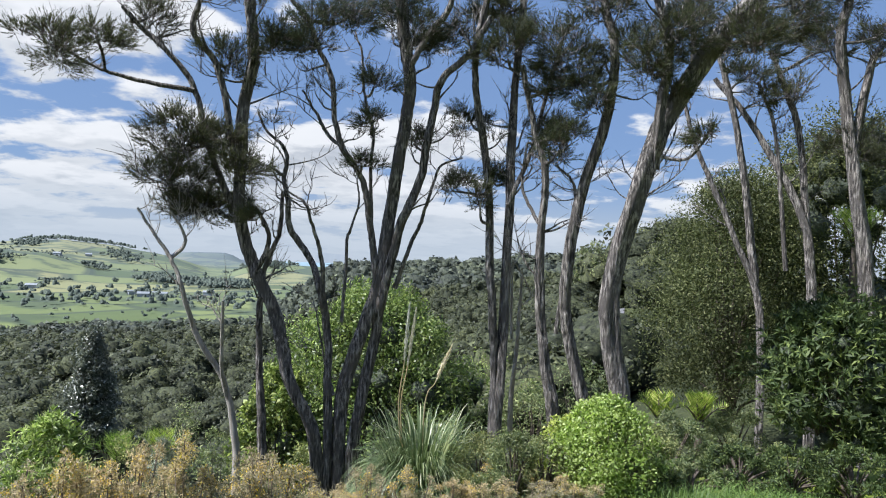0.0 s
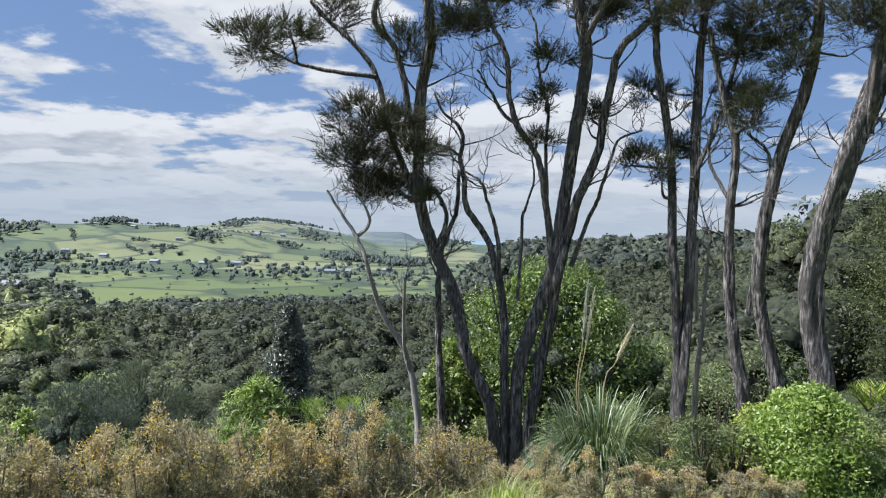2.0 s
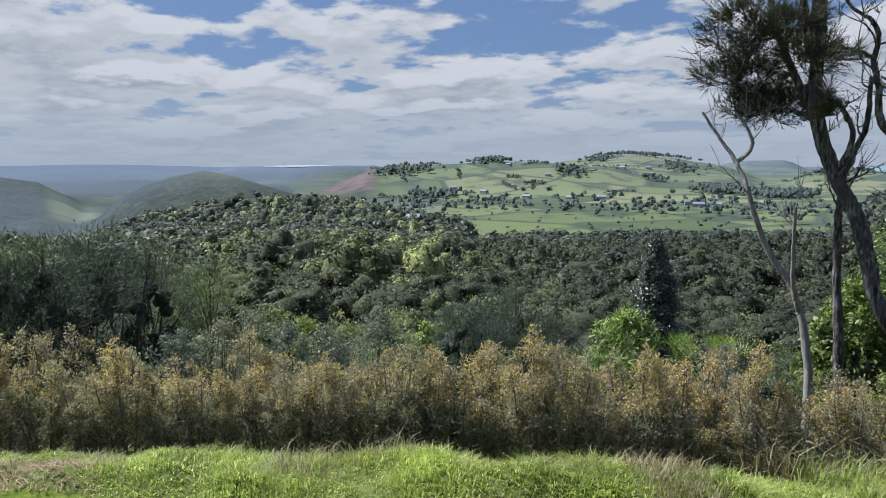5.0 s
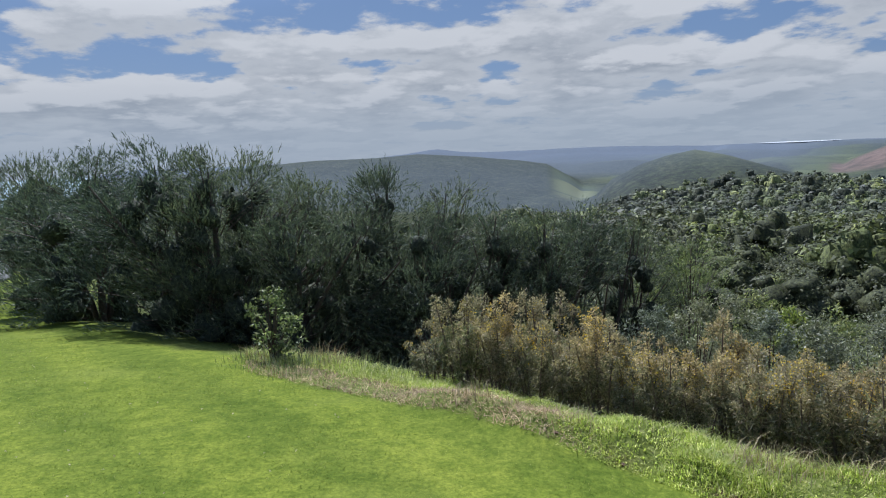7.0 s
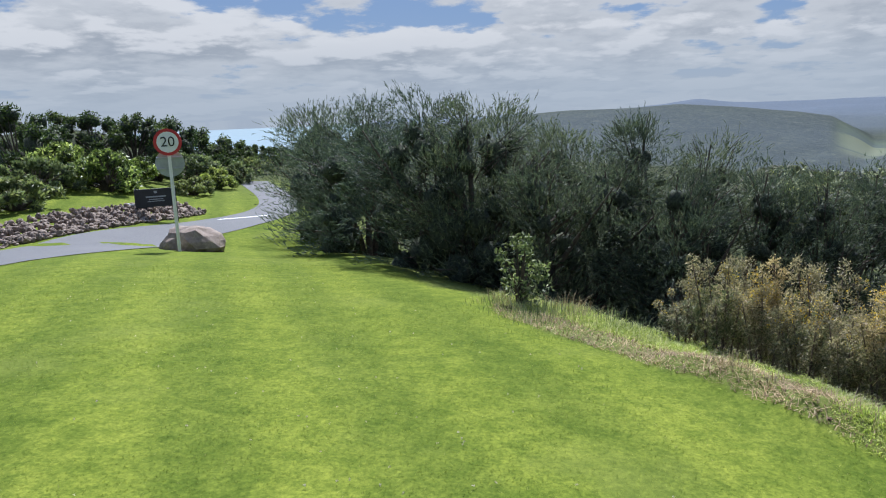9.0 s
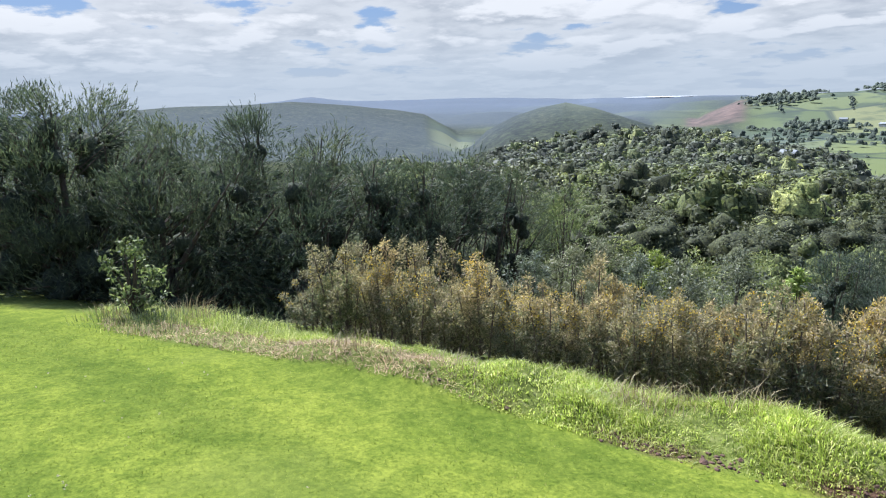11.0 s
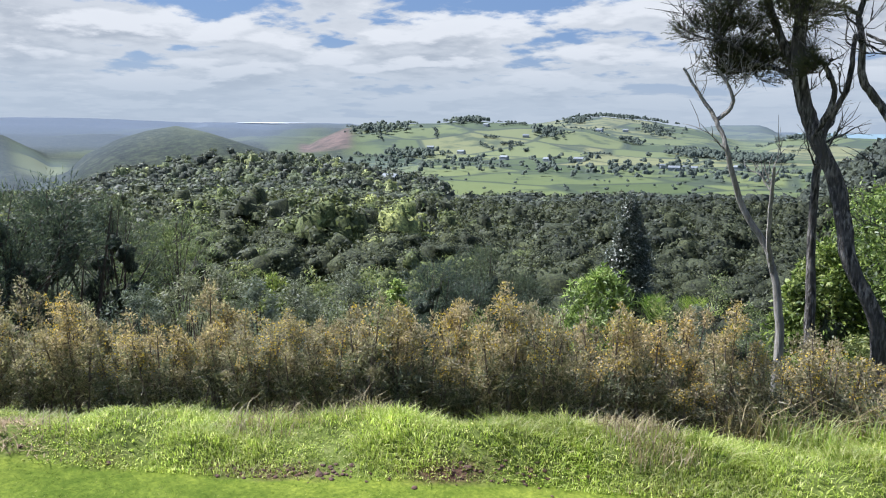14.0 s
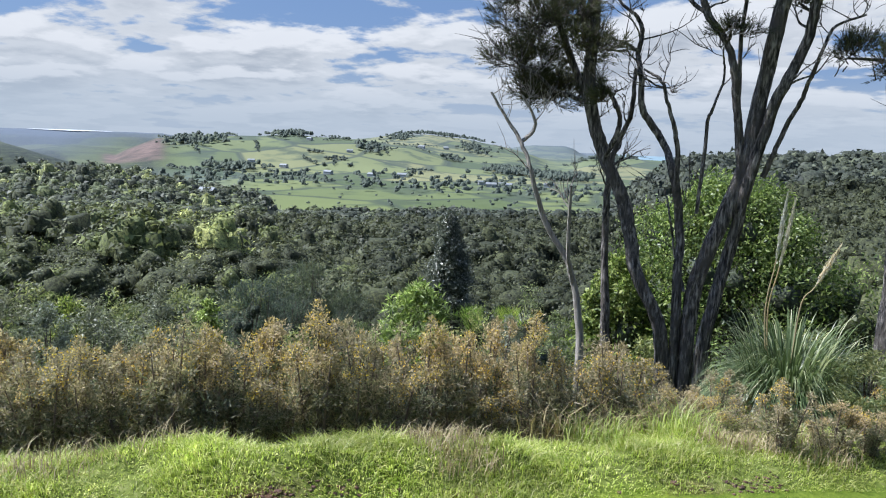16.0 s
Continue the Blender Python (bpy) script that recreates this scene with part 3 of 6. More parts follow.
    grass = mix_rgb(N, K, 1.0, grass, ramp_node(N, K, blade, [(0.36, (0.6, 0.65, 0.6)), (0.5, (1.0, 1.0, 1.0)), (0.64, (1.5, 1.4, 1.35))]), "MULTIPLY")
    tuft = tex_noise(N, K, 6.5, 4, 0.7)
    grass = mix_rgb(N, K, 1.0, grass, ramp_node(N, K, tuft, [(0.36, (0.74, 0.8, 0.74)), (0.64, (1.24, 1.18, 1.2))]), "MULTIPLY")
    stripe = N("ShaderNodeTexWave")
    tcs = N("ShaderNodeTexCoord")
    mp = N("ShaderNodeMapping")
    mp.inputs[2].default_value = (0, 0, radians(60))
    K(tcs.outputs["Object"], mp.inputs[0])
    K(mp.outputs[0], stripe.inputs[0])
    stripe.inputs["Scale"].default_value, stripe.inputs["Distortion"].default_value, stripe.inputs["Detail Scale"].default_value = 0.30, 1.2, 0.6
    grass = mix_rgb(N, K, 1.0, grass, ramp_node(N, K, stripe.outputs["Fac"], [(0.2, (0.88, 0.9, 0.9)), (0.8, (1.1, 1.07, 1.05))]), "MULTIPLY")
    dry = mix_rgb(N, K, ramp_node(N, K, tex_noise(N, K, 0.7, 4), [(0.55, (0, 0, 0)), (0.75, (0.5, 0.5, 0.5))]), grass, (0.145, 0.17, 0.04))
    scrub = ramp_node(N, K, big, [(0.3, (0.022, 0.028, 0.014)), (0.6, (0.04, 0.046, 0.024)), (0.8, (0.065, 0.07, 0.036))])
    scrub = mix_rgb(N, K, 1.0, scrub, ramp_node(N, K, tex_noise(N, K, 0.22, 6, 0.7), [(0.36, (0.5, 0.52, 0.56)), (0.5, (1.0, 1.0, 1.0)), (0.64, (1.9, 1.85, 1.6))]), "MULTIPLY")
    tc = N("ShaderNodeTexCoord")
    vo = N("ShaderNodeTexVoronoi")
    K(tc.outputs["Object"], vo.inputs[0])
    vo.inputs["Scale"].default_value = 0.0075
    sc = N("ShaderNodeSeparateColor")
    K(vo.outputs["Color"], sc.inputs[0])
    field = ramp_node(N, K, sc.outputs[0], [(0.0, (0.06, 0.082, 0.036)), (0.35, (0.11, 0.134, 0.055)), (0.7, (0.155, 0.176, 0.07)), (1.0, (0.20, 0.195, 0.09))])
    patchy = tex_noise(N, K, 0.012, 6)
    field = mix_rgb(N, K, ramp_node(N, K, patchy, [(0.53, (0, 0, 0)), (0.60, (0.85, 0.85, 0.85))]), field, (0.06, 0.078, 0.044))
    vd = N("ShaderNodeTexVoronoi")
    vd.feature = "DISTANCE_TO_EDGE"
    K(tc.outputs["Object"], vd.inputs[0])
    vd.inputs["Scale"].default_value = 0.0075
    field = mix_rgb(N, K, ramp_node(N, K, vd.outputs["Distance"], [(0.02, (0.8, 0.8, 0.8)), (0.05, (0, 0, 0))]), field, (0.05, 0.064, 0.044))
    col = mix_rgb(N, K, zone.outputs["Alpha"], soil, scrub)
    col = mix_rgb(N, K, sep.outputs[0], col, dry)
    earth = N("ShaderNodeAttribute")
    earth.attribute_name = "earth"
    col = mix_rgb(N, K, earth.outputs["Fac"], col, ramp_node(N, K, tex_noise(N, K, 40, 5), [(0.35, (0.03, 0.017, 0.012)), (0.65, (0.13, 0.075, 0.052))]))
    col = mix_rgb(N, K, sep.outputs[1], col, field)
    bare = N("ShaderNodeAttribute")
    bare.attribute_name = "cliff"
    raw = ramp_node(N, K, tex_noise(N, K, 0.03, 6, 0.7), [(0.35, (0.06, 0.05, 0.035)), (0.5, (0.125, 0.085, 0.065)), (0.65, (0.18, 0.12, 0.095))])
    col = mix_rgb(N, K, bare.outputs["Fac"], col, raw)
    # blue-grey haze mixed over the ground's own colours
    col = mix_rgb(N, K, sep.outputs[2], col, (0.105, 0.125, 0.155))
    p = N("ShaderNodeBsdfPrincipled")
    K(col, p.inputs["Base Color"])
    p.inputs["Roughness"].default_value = 1.0
    p.inputs["Specular IOR Level"].default_value = 0.05
    b = N("ShaderNodeBump")
    b.inputs["Strength"].default_value, b.inputs["Distance"].default_value = 0.5, 0.012
    K(fine, b.inputs["Height"])
    canopy_bump = N("ShaderNodeBump")
    canopy_bump.inputs["Distance"].default_value = 1.4
    K(zone.outputs["Alpha"], canopy_bump.inputs["Strength"])
    K(tex_noise(N, K, 0.16, 6, 0.7), canopy_bump.inputs["Height"])
    K(b.outputs[0], canopy_bump.inputs["Normal"])
    K(canopy_bump.outputs[0], p.inputs["Normal"])
    K(p.outputs[0], N("ShaderNodeOutputMaterial").inputs[0])
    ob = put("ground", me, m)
    tagged(ob, "mown lawn falling away to a bushy hillside and farmland", "ground", kind="structure")
    # the sea
    az = np.radians(np.arange(0, 360, 6.0))
    v = np.array([(-math.sin(a) * q, math.cos(a) * q, -50.0) for q in (250, 4980) for a in az])
    k = len(az)
    f = [(i, (i + 1) % k, k + (i + 1) % k, k + i) for i in range(k)]
    tagged(put("sea", mesh_of("sea", v, f), MAT["water"]), "pale turquoise sea reaching to a hazy horizon", "sea", kind="structure")


build_ground()

# ---------------------------------------------------------------- forest that nobody could count


def crowns(spots, cards, lumps, rows, cols):
    """Tree crowns seen from above and afar: flattened pads of foliage in tiers, covered with loose sprays; each crown has a tint of its own."""
    vs, fs, cv, cf, tints, ctints = [], [], [], [], [], []
    o = co = 0
    th = np.arange(cols) / cols * 2 * np.pi
    ph = np.linspace(-0.5, 0.95, rows)
    dome = np.array([(math.cos(q) * math.cos(t), math.cos(q) * math.sin(t), math.sin(q)) for q in ph for t in th] + [(0, 0, 1.02)])
    i = np.arange(rows - 1)[:, None] * cols
    j = np.arange(cols)[None]
    quad = np.stack([i + j, i + (j + 1) % cols, i + cols + (j + 1) % cols, i + cols + j], -1).reshape(-1, 4)
    quad = np.concatenate([quad[:, :3], quad[:, [0, 2, 3]], np.stack([(rows - 1) * cols + j[0], (rows - 1) * cols + (j[0] + 1) % cols, np.full(cols, rows * cols)], -1)])
    m = len(dome)
    hood = (quad[None] + (np.arange(lumps) * m)[:, None, None]).reshape(-1, 3)
    for x, y, z, r, tall in spots:
        # pads: small ones outside and low, the crown's top in the middle
        out = np.sqrt(rng.uniform(0.05, 1.0, lumps))
        turn = rng.uniform(0, 2 * np.pi, lumps)
        lump = np.stack([np.cos(turn) * out * r * 0.82, np.sin(turn) * out * r * 0.82, tall * (0.62 - 0.60 * out ** 1.6 + rng.normal(size=lumps) * 0.07)], 1)
        lump[0] = (0, 0, tall * 0.15)
        lr = rng.uniform(0.24, 0.42, lumps) * r * (1.0 if lumps > 4 else 1.6)
        lr[0] = r * 0.8
        flat = rng.uniform(0.5, 0.9, lumps)
        az = math.degrees(math.atan2(-x, y))
        tint = min(1.0, rng.beta(1.2, 2.2) * 0.85 + 0.2 * math.exp(-((az - 51) / 9) ** 2) * rng.uniform(0, 1)) * (1 - 0.4 * min(1, max(0, (44 - az) / 16))) + 0.17 * min(1, max(0, (az - 28) / 14))
        shape = dome[None] * (1 + 0.16 * rng.normal(size=(lumps, m, 1))) * (lr * (0.74 if cards > 100 else 0.9))[:, None, None] * np.stack([flat * 0 + 1, flat * 0 + 1, flat], 1)[:, None] + lump[:, None]
        cv.append(shape.reshape(-1, 3) + [x, y, z])
        cf.append(hood + co)
        co += lumps * m
        own_tint = np.clip(tint + rng.normal(size=lumps) * 0.07, 0, 1)
        ctints.append(np.repeat(own_tint, m))
        if cards:
            n = int(cards * np.clip(110 / math.hypot(x, y), 0.55, 1.35))
            own = rng.integers(0, lumps, n)
            d = rand_dirs(n, 0.75)
            c = lump[own] + d * lr[own][:, None] * rng.uniform(0.88, 1.2, (n, 1)) * np.stack([flat[own] * 0 + 1, flat[own] * 0 + 1, flat[own]], 1)
            face = unit(d * [1, 1, 1.4] + rng.normal(size=(n, 3)) * 0.55)
            along = unit(np.cross(face, rng.normal(size=(n, 3))))
            size = r * rng.uniform(0.4, 1.15, n) * 2.15 / n ** 0.5
            across = np.cross(along, face) * (size * 0.42)[:, None]
            v = np.stack([c - along * size[:, None] * 0.5 - across, c - along * size[:, None] * 0.4 + across, c + along * size[:, None] * 0.6], 1).reshape(-1, 3)
            vs.append(v + [x, y, z])
            fs.append(np.arange(len(v)).reshape(-1, 3) + o)
            tints.append(np.repeat(own_tint[own], 3))
            o += len(v)
    leaf = (np.concatenate(vs), np.concatenate(fs)) if vs else None
    return leaf, (np.concatenate(cv), np.concatenate(cf)), np.concatenate(tints) if vs else None, np.concatenate(ctints)


def canopy(name, key, label, category, spots, cards, lumps=5, rows=4, cols=7):
    leaf, body, tint, btint = crowns(spots, cards, lumps, rows, cols)
    me = mesh_of(name, *body, smooth=True)
    me.attributes.new("tint", "FLOAT", "POINT").data.foreach_set("value", btint.astype(np.float32))
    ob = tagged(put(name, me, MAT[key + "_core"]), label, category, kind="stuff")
    if leaf:
        me = mesh_of("foliage", *leaf)
        me.attributes.new("tint", "FLOAT", "POINT").data.foreach_set("value", tint.astype(np.float32))
        tagged(put("foliage", me, MAT[key], ob), kind="stuff")
    return ob


def scatter(r0, r1, a0, a1, spacing, keep):
    n = int(abs(math.radians(a1 - a0)) * (r1 * r1 - r0 * r0) / 2 / spacing ** 2 * 1.3)
    r = np.sqrt(rng.uniform(r0 * r0, r1 * r1, n))
    a = rng.uniform(a0, a1, n)
    x, y = -np.sin(np.radians(a)) * r, np.cos(np.radians(a)) * r
    ok = keep(x, y, r, a)
    return x[ok], y[ok], r[ok], a[ok]


def forest(name, key, label, r0, r1, a0, a1, spacing, size, keep, lift, cards, lumps, rows, cols):
    x, y, r, a = scatter(r0, r1, a0, a1, spacing, keep)
    z = land(x, y)
    k = size * (rng.uniform(0.6, 1.1, len(x)) + 0.6 * rng.uniform(0, 1, len(x)) ** 3)
    tall = k * rng.uniform(0.8, 1.15, len(x))
    canopy(name, key, label, "forest", np.stack([x, y, z + lift * rng.uniform(0.7, 1.25, len(x)), k, tall], 1), cards, lumps, rows, cols)


def clear_of(x, y, r, a):
    """Keep the far road and the big kanuka mound free."""
    return ~((np.abs(a + 13.2) < 1.0 + 60 / r) & (r > 34) & (r < 64)) & ~((a > 30.5) & (a < 46) & (r < 27))


forest("native_bush", "bush_near", "dense dark green native bush filling the gully", 23, 75, -18, 72, 3.4, 2.6,
       lambda x, y, r, a: clear_of(x, y, r, a) & (past_edge(x, y) > 13), 1.7, 800, 12, 3, 6)
forest("native_bush", "bush_mid", "rolling canopy of dark native bush", 66, 210, -20, 78, 5.0, 3.9, lambda x, y, r, a: r > 0, 1.6, 350, 11, 2, 6)
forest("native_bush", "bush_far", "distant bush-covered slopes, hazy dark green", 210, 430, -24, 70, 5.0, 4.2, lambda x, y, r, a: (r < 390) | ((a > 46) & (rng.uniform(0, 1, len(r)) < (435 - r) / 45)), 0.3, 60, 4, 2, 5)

# ---------------------------------------------------------------- kanuka trees on the slope


def lumps_mesh(centres, radii):
    """Filler added inside a crown to block light and look dark: knobbly lumps run together."""
    rows, cols = 6, 9
    th, ph = np.arange(cols) / cols * 2 * np.pi, np.linspace(-1.3, 1.3, rows)
    ball = np.array([(math.cos(q) * math.cos(t), math.cos(q) * math.sin(t), math.sin(q)) for q in ph for t in th])
    i, j = np.arange(rows - 1)[:, None] * cols, np.arange(cols)[None]
    quad = np.stack([i + j, i + (j + 1) % cols, i + cols + (j + 1) % cols, i + cols + j], -1).reshape(-1, 4)
    n, m = len(centres), len(ball)
    v = centres[:, None] + ball[None] * (1 + 0.2 * rng.normal(size=(n, m, 1))) * np.asarray(radii)[:, None, None]
    return mesh_of("inner_crown", v.reshape(-1, 3), (quad[None] + (np.arange(n) * m)[:, None, None]).reshape(-1, 4), smooth=True)



def sprays(c, out, ln, per, needle, width, fray=0.5):
    """Twigs at c, pointing out and ln long, each ringed with needles."""
    n = len(c)
    f = rng.uniform(0.1, 1.0, (n, per))
    base = c[:, None] + out[:, None] * (f * ln[:, None])[..., None]
    al = unit(out[:, None] * 0.95 + rng.normal(size=(n, per, 3)) * fray)
    m = n * per
    return spikes(base.reshape(-1, 3), al.reshape(-1, 3), needle * rng.uniform(0.6, 1.3, m), np.full(m, width))


def needle_clump(c, rad, fans, per, flat=0.5, tilt=(0, 0, 0)):
    """Feathery fans of needles spread over a flattened clump. Returns needles and the twigs that bear them."""
    d = rand_dirs(fans, 0.0)
    foot = c + d * rad * [1, 1, flat] * (rng.uniform(0.1, 1.0, (fans, 1)) ** 0.6) - [0, 0, 0.12]
    k = 8
    lift = unit(d * [0.9, 0.9, 0.25] + [0, 0, 0.75] + np.asarray(tilt))
    out = unit(np.repeat(lift, k, 0) + rng.normal(size=(fans * k, 3)) * 0.42)
    ln = rng.uniform(0.10, 0.26, fans * k)
    ft = np.repeat(foot, k, 0)
    f = rng.uniform(0.35, 1.0, (len(ft), per))
    base = ft[:, None] + out[:, None] * (f * ln[:, None])[..., None]
    al = unit(out[:, None] + rng.normal(size=(len(ft), per, 3)) * 0.38)
    m = len(ft) * per
    leaf = spikes(base.reshape(-1, 3), al.reshape(-1, 3), rng.uniform(0.025, 0.062, m), np.full(m, 0.0048))
    tw = spikes(ft, out, ln, np.full(len(ft), 0.006))
    return leaf, tw


def kanuka(az, d, stems, clumps=(), label="", dead=False, shoots=8):
    """stems: lists of (metres to the right, height above the eye's ground level) with the radii at both ends."""
    a = radians(az)
    right, ahead = np.array([math.cos(a), math.sin(a), 0.0]), np.array([-math.sin(a), math.cos(a), 0.0])
    foot = ahead * d
    gz = ground_at(foot[0], foot[1])
    top = empty("kanuka_tree" if not dead else "dead_tree", pose(foot[0], foot[1], gz),
                label or "tall kanuka tree with stringy grey bark and dark fine foliage", "tree", "kanuka trees on the slope")
    off = np.array([foot[0], foot[1], gz])
    wood, needles, twigs = [], [], []

    def at(u, z, depth=0.0):
        return foot + right * u + ahead * depth + np.array([0, 0, z]) - np.array([0, 0, 0])

    ends = []
    for k, (line, r0, r1) in enumerate(stems):
        r0, r1 = r0 * 0.70, r1 * 0.74
        sway = rng.uniform(-0.5, 0.5) if k else 0.0
        n = len(line)
        rows = []
        for i, (u, z) in enumerate(line):
            q = at(u, z, sway * (i / max(1, n - 1)) + (0.05 * rng.normal() if i else 0)) - off
            rows.append((*q, r0 + (r1 - r0) * (i / max(1, n - 1)) ** 0.8))
        if k == 0 or line[0][1] < -0.4:
            u, z = line[0]
            q = at(u + 0.02, min(gz, z) - 0.3) - off
            rows.insert(0, (*q, r0 * 1.15))
        path = smooth_path(rows, 9)
        path[:, :3] += np.cumsum(rng.normal(size=(len(path), 3)) * 0.005, 0)
        limb = put("trunk" if k == 0 else "limb", mesh_of("trunk" if k == 0 else "limb", *tube(path, 16 if r0 > 0.06 else 7, 0.15), smooth=True), MAT["dead_wood" if dead else "bark"], top)
        ends.append(path)
        # side shoots, bending upwards
        if dead:
            count = 3
        else:
            count = shoots if k < 4 else 4
        for _ in range(count):
            i = int(len(path) * rng.uniform(0.45, 0.98))
            i = min(i, len(path) - 1)
            b = path[i]
            dirn = unit(rng.normal(size=3) * [1, 0.7, 0.15] + [0, 0, 0.35])
            ln = rng.uniform(0.3, 1.0) * (0.6 if dead else 1.0)
            r = min(b[3] * 0.45, 0.017)
            pts = [(*b[:3], r)]
            p = b[:3].copy()
            for st in range(4):
                dirn = unit(dirn + [0, 0, 0.22] + rng.normal(size=3) * 0.28)
                p = p + dirn * ln / 4
                pts.append((*p, r * (1 - (st + 1) / 4.6)))
            sp = smooth_path(pts, 3)
            wood.append(tube(sp, 5, 0.1))
            for _ in range(7):
                j = rng.integers(len(sp) // 3, len(sp))
                e = unit(dirn + rng.normal(size=3) * 0.6 + [0, 0, 0.3])
                q = sp[j, :3] + e * rng.uniform(0.1, 0.42)
                wood.append(tube(smooth_path([(*sp[j, :3], 0.006), (*((sp[j, :3] + q) / 2 + rng.normal(size=3) * 0.03), 0.0045), (*q, 0.002)], 2), 3, 0.0))
                if not dead and rng.random() < 0.035 and q[2] + off[2] > 3.2:
                    l, t = needle_clump(q, rng.uniform(0.10, 0.2), 6, 11)
                    needles.append(l)
                    twigs.append(t)
    for caz, cel, rad in clumps:
        rad = rad * 0.95
        cx, cy = bearing(caz, d / max(0.6, math.cos(radians(caz - az))))
        c = np.array([cx, cy, EYE + math.hypot(cx, cy) * math.tan(radians(cel))]) + ahead * rng.uniform(-0.4, 0.5) - [0, 0, rad * 0.35] - off
        lobes = max(2, int(round(rad * rad / 0.025)))
        for _ in range(lobes):
            q = c + rand_dirs(1)[0] * rad * [0.85, 0.85, 0.6] * rng.uniform(0.1, 1.0) ** 0.6
            l, t = needle_clump(q, min(0.24, rad * 0.55), 11, 20, tilt=unit(q - c) * 0.6)
            needles.append(l)
            twigs.append(t)
        # a limb that carries the clump, from the nearest stem below it
        best = min(((np.linalg.norm(p[i, :3] - c) + 3 * max(0, p[i, 2] - c[2] + 0.15), p[i]) for p in ends for i in range(0, len(p), 2)), key=lambda e: e[0])[1]
        m = (best[:3] + c) / 2 + [0, 0, -0.1] + rng.normal(size=3) * 0.05
        wood.append(tube(smooth_path([(*best[:3], min(0.03, best[3])), (*m, 0.02), (*(c - [0, 0, rad * 0.4]), 0.012)], 4), 5, 0.1))
        for _ in range(int(10 + rad * 26)):
            q = c + rand_dirs(1)[0] * rad * 0.8
            s = c - [0, 0, rad * 0.4] + rng.normal(size=3) * 0.06
            wood.append(tube(smooth_path([(*s, 0.008), (*((s + q) / 2 + rng.normal(size=3) * 0.05), 0.006), (*q, 0.002)], 2), 3, 0.0))
    tagged(put("branching", mesh_of("branching", *join(*wood), smooth=True), MAT["dead_wood" if dead else "bark"], top), kind="stuff")
    if needles:
        crown = put("crown", mesh_of("crown", *join(*needles)), MAT["needle"], top)
        tagged(put("twig_spray", mesh_of("twig_spray", *join(*twigs)), MAT["twig"], crown), kind="stuff")
    return top


kanuka(16.0, 9.5, [([(0.0, -1.17), (-0.18, -0.17), (-0.52, 0.49), (-0.72, 1.14), (-0.9, 1.49), (-1.15, 1.88), (-1.33, 2.19)], 0.068, 0.022),
                   ([(-0.14, -0.25), (-0.2, 0.19), (-0.22, 1.0)], 0.05, 0.03),
                   ([(-0.9, 1.49), (-0.74, 1.75), (-0.95, 2.1)], 0.04, 0.02)], dead=True, label="leaning dead tree, bleached bare forked trunk on the slope")
kanuka(14.0, 10.0, [([(0.0, -1.18), (-0.07, 0.04), (-0.07, 0.9), (-0.01, 1.46), (0.16, 1.94), (0.2, 2.5)], 0.085, 0.035)], label="slim straight kanuka trunk, grey and peeling")
kanuka(9.7, 9.5, [([(0.0, -0.94), (-0.37, -0.03), (-0.58, 0.72), (-0.9, 1.38), (-1.11, 1.97), (-1.19, 2.72), (-1.2, 3.46), (-1.09, 4.22), (-1.16, 4.97), (-1.16, 5.88)], 0.125, 0.10),
                  ([(-1.11, 1.97), (-1.51, 2.92), (-1.71, 3.65), (-2.02, 4.14), (-2.38, 4.48), (-2.74, 4.81)], 0.075, 0.04),
                  ([(-1.19, 2.72), (-1.44, 3.97), (-1.75, 4.47), (-1.49, 5.24)], 0.07, 0.04),
                  ([(-1.2, 2.04), (-1.51, 2.14), (-1.8, 2.35), (-2.09, 2.52)], 0.04, 0.015),
                  ([(-1.75, 3.72), (-2.42, 3.82), (-2.9, 3.92), (-3.39, 4.17)], 0.05, 0.02),
                  ([(-0.9, 1.3), (-0.72, 1.75), (-0.85, 2.1), (-1.0, 2.2)], 0.06, 0.03)],
       [(20.3, 10.6, 0.7), (22.0, 7.4, 0.58), (19.3, 5.9, 0.66), (16.8, 8.3, 0.43), (21.7, 4.9, 0.35), (29.0, 15.4, 0.5), (26.8, 16.2, 0.35), (14.7, 3.6, 0.15), (17.6, 15.9, 0.4), (24.2, 18.8, 0.39)])
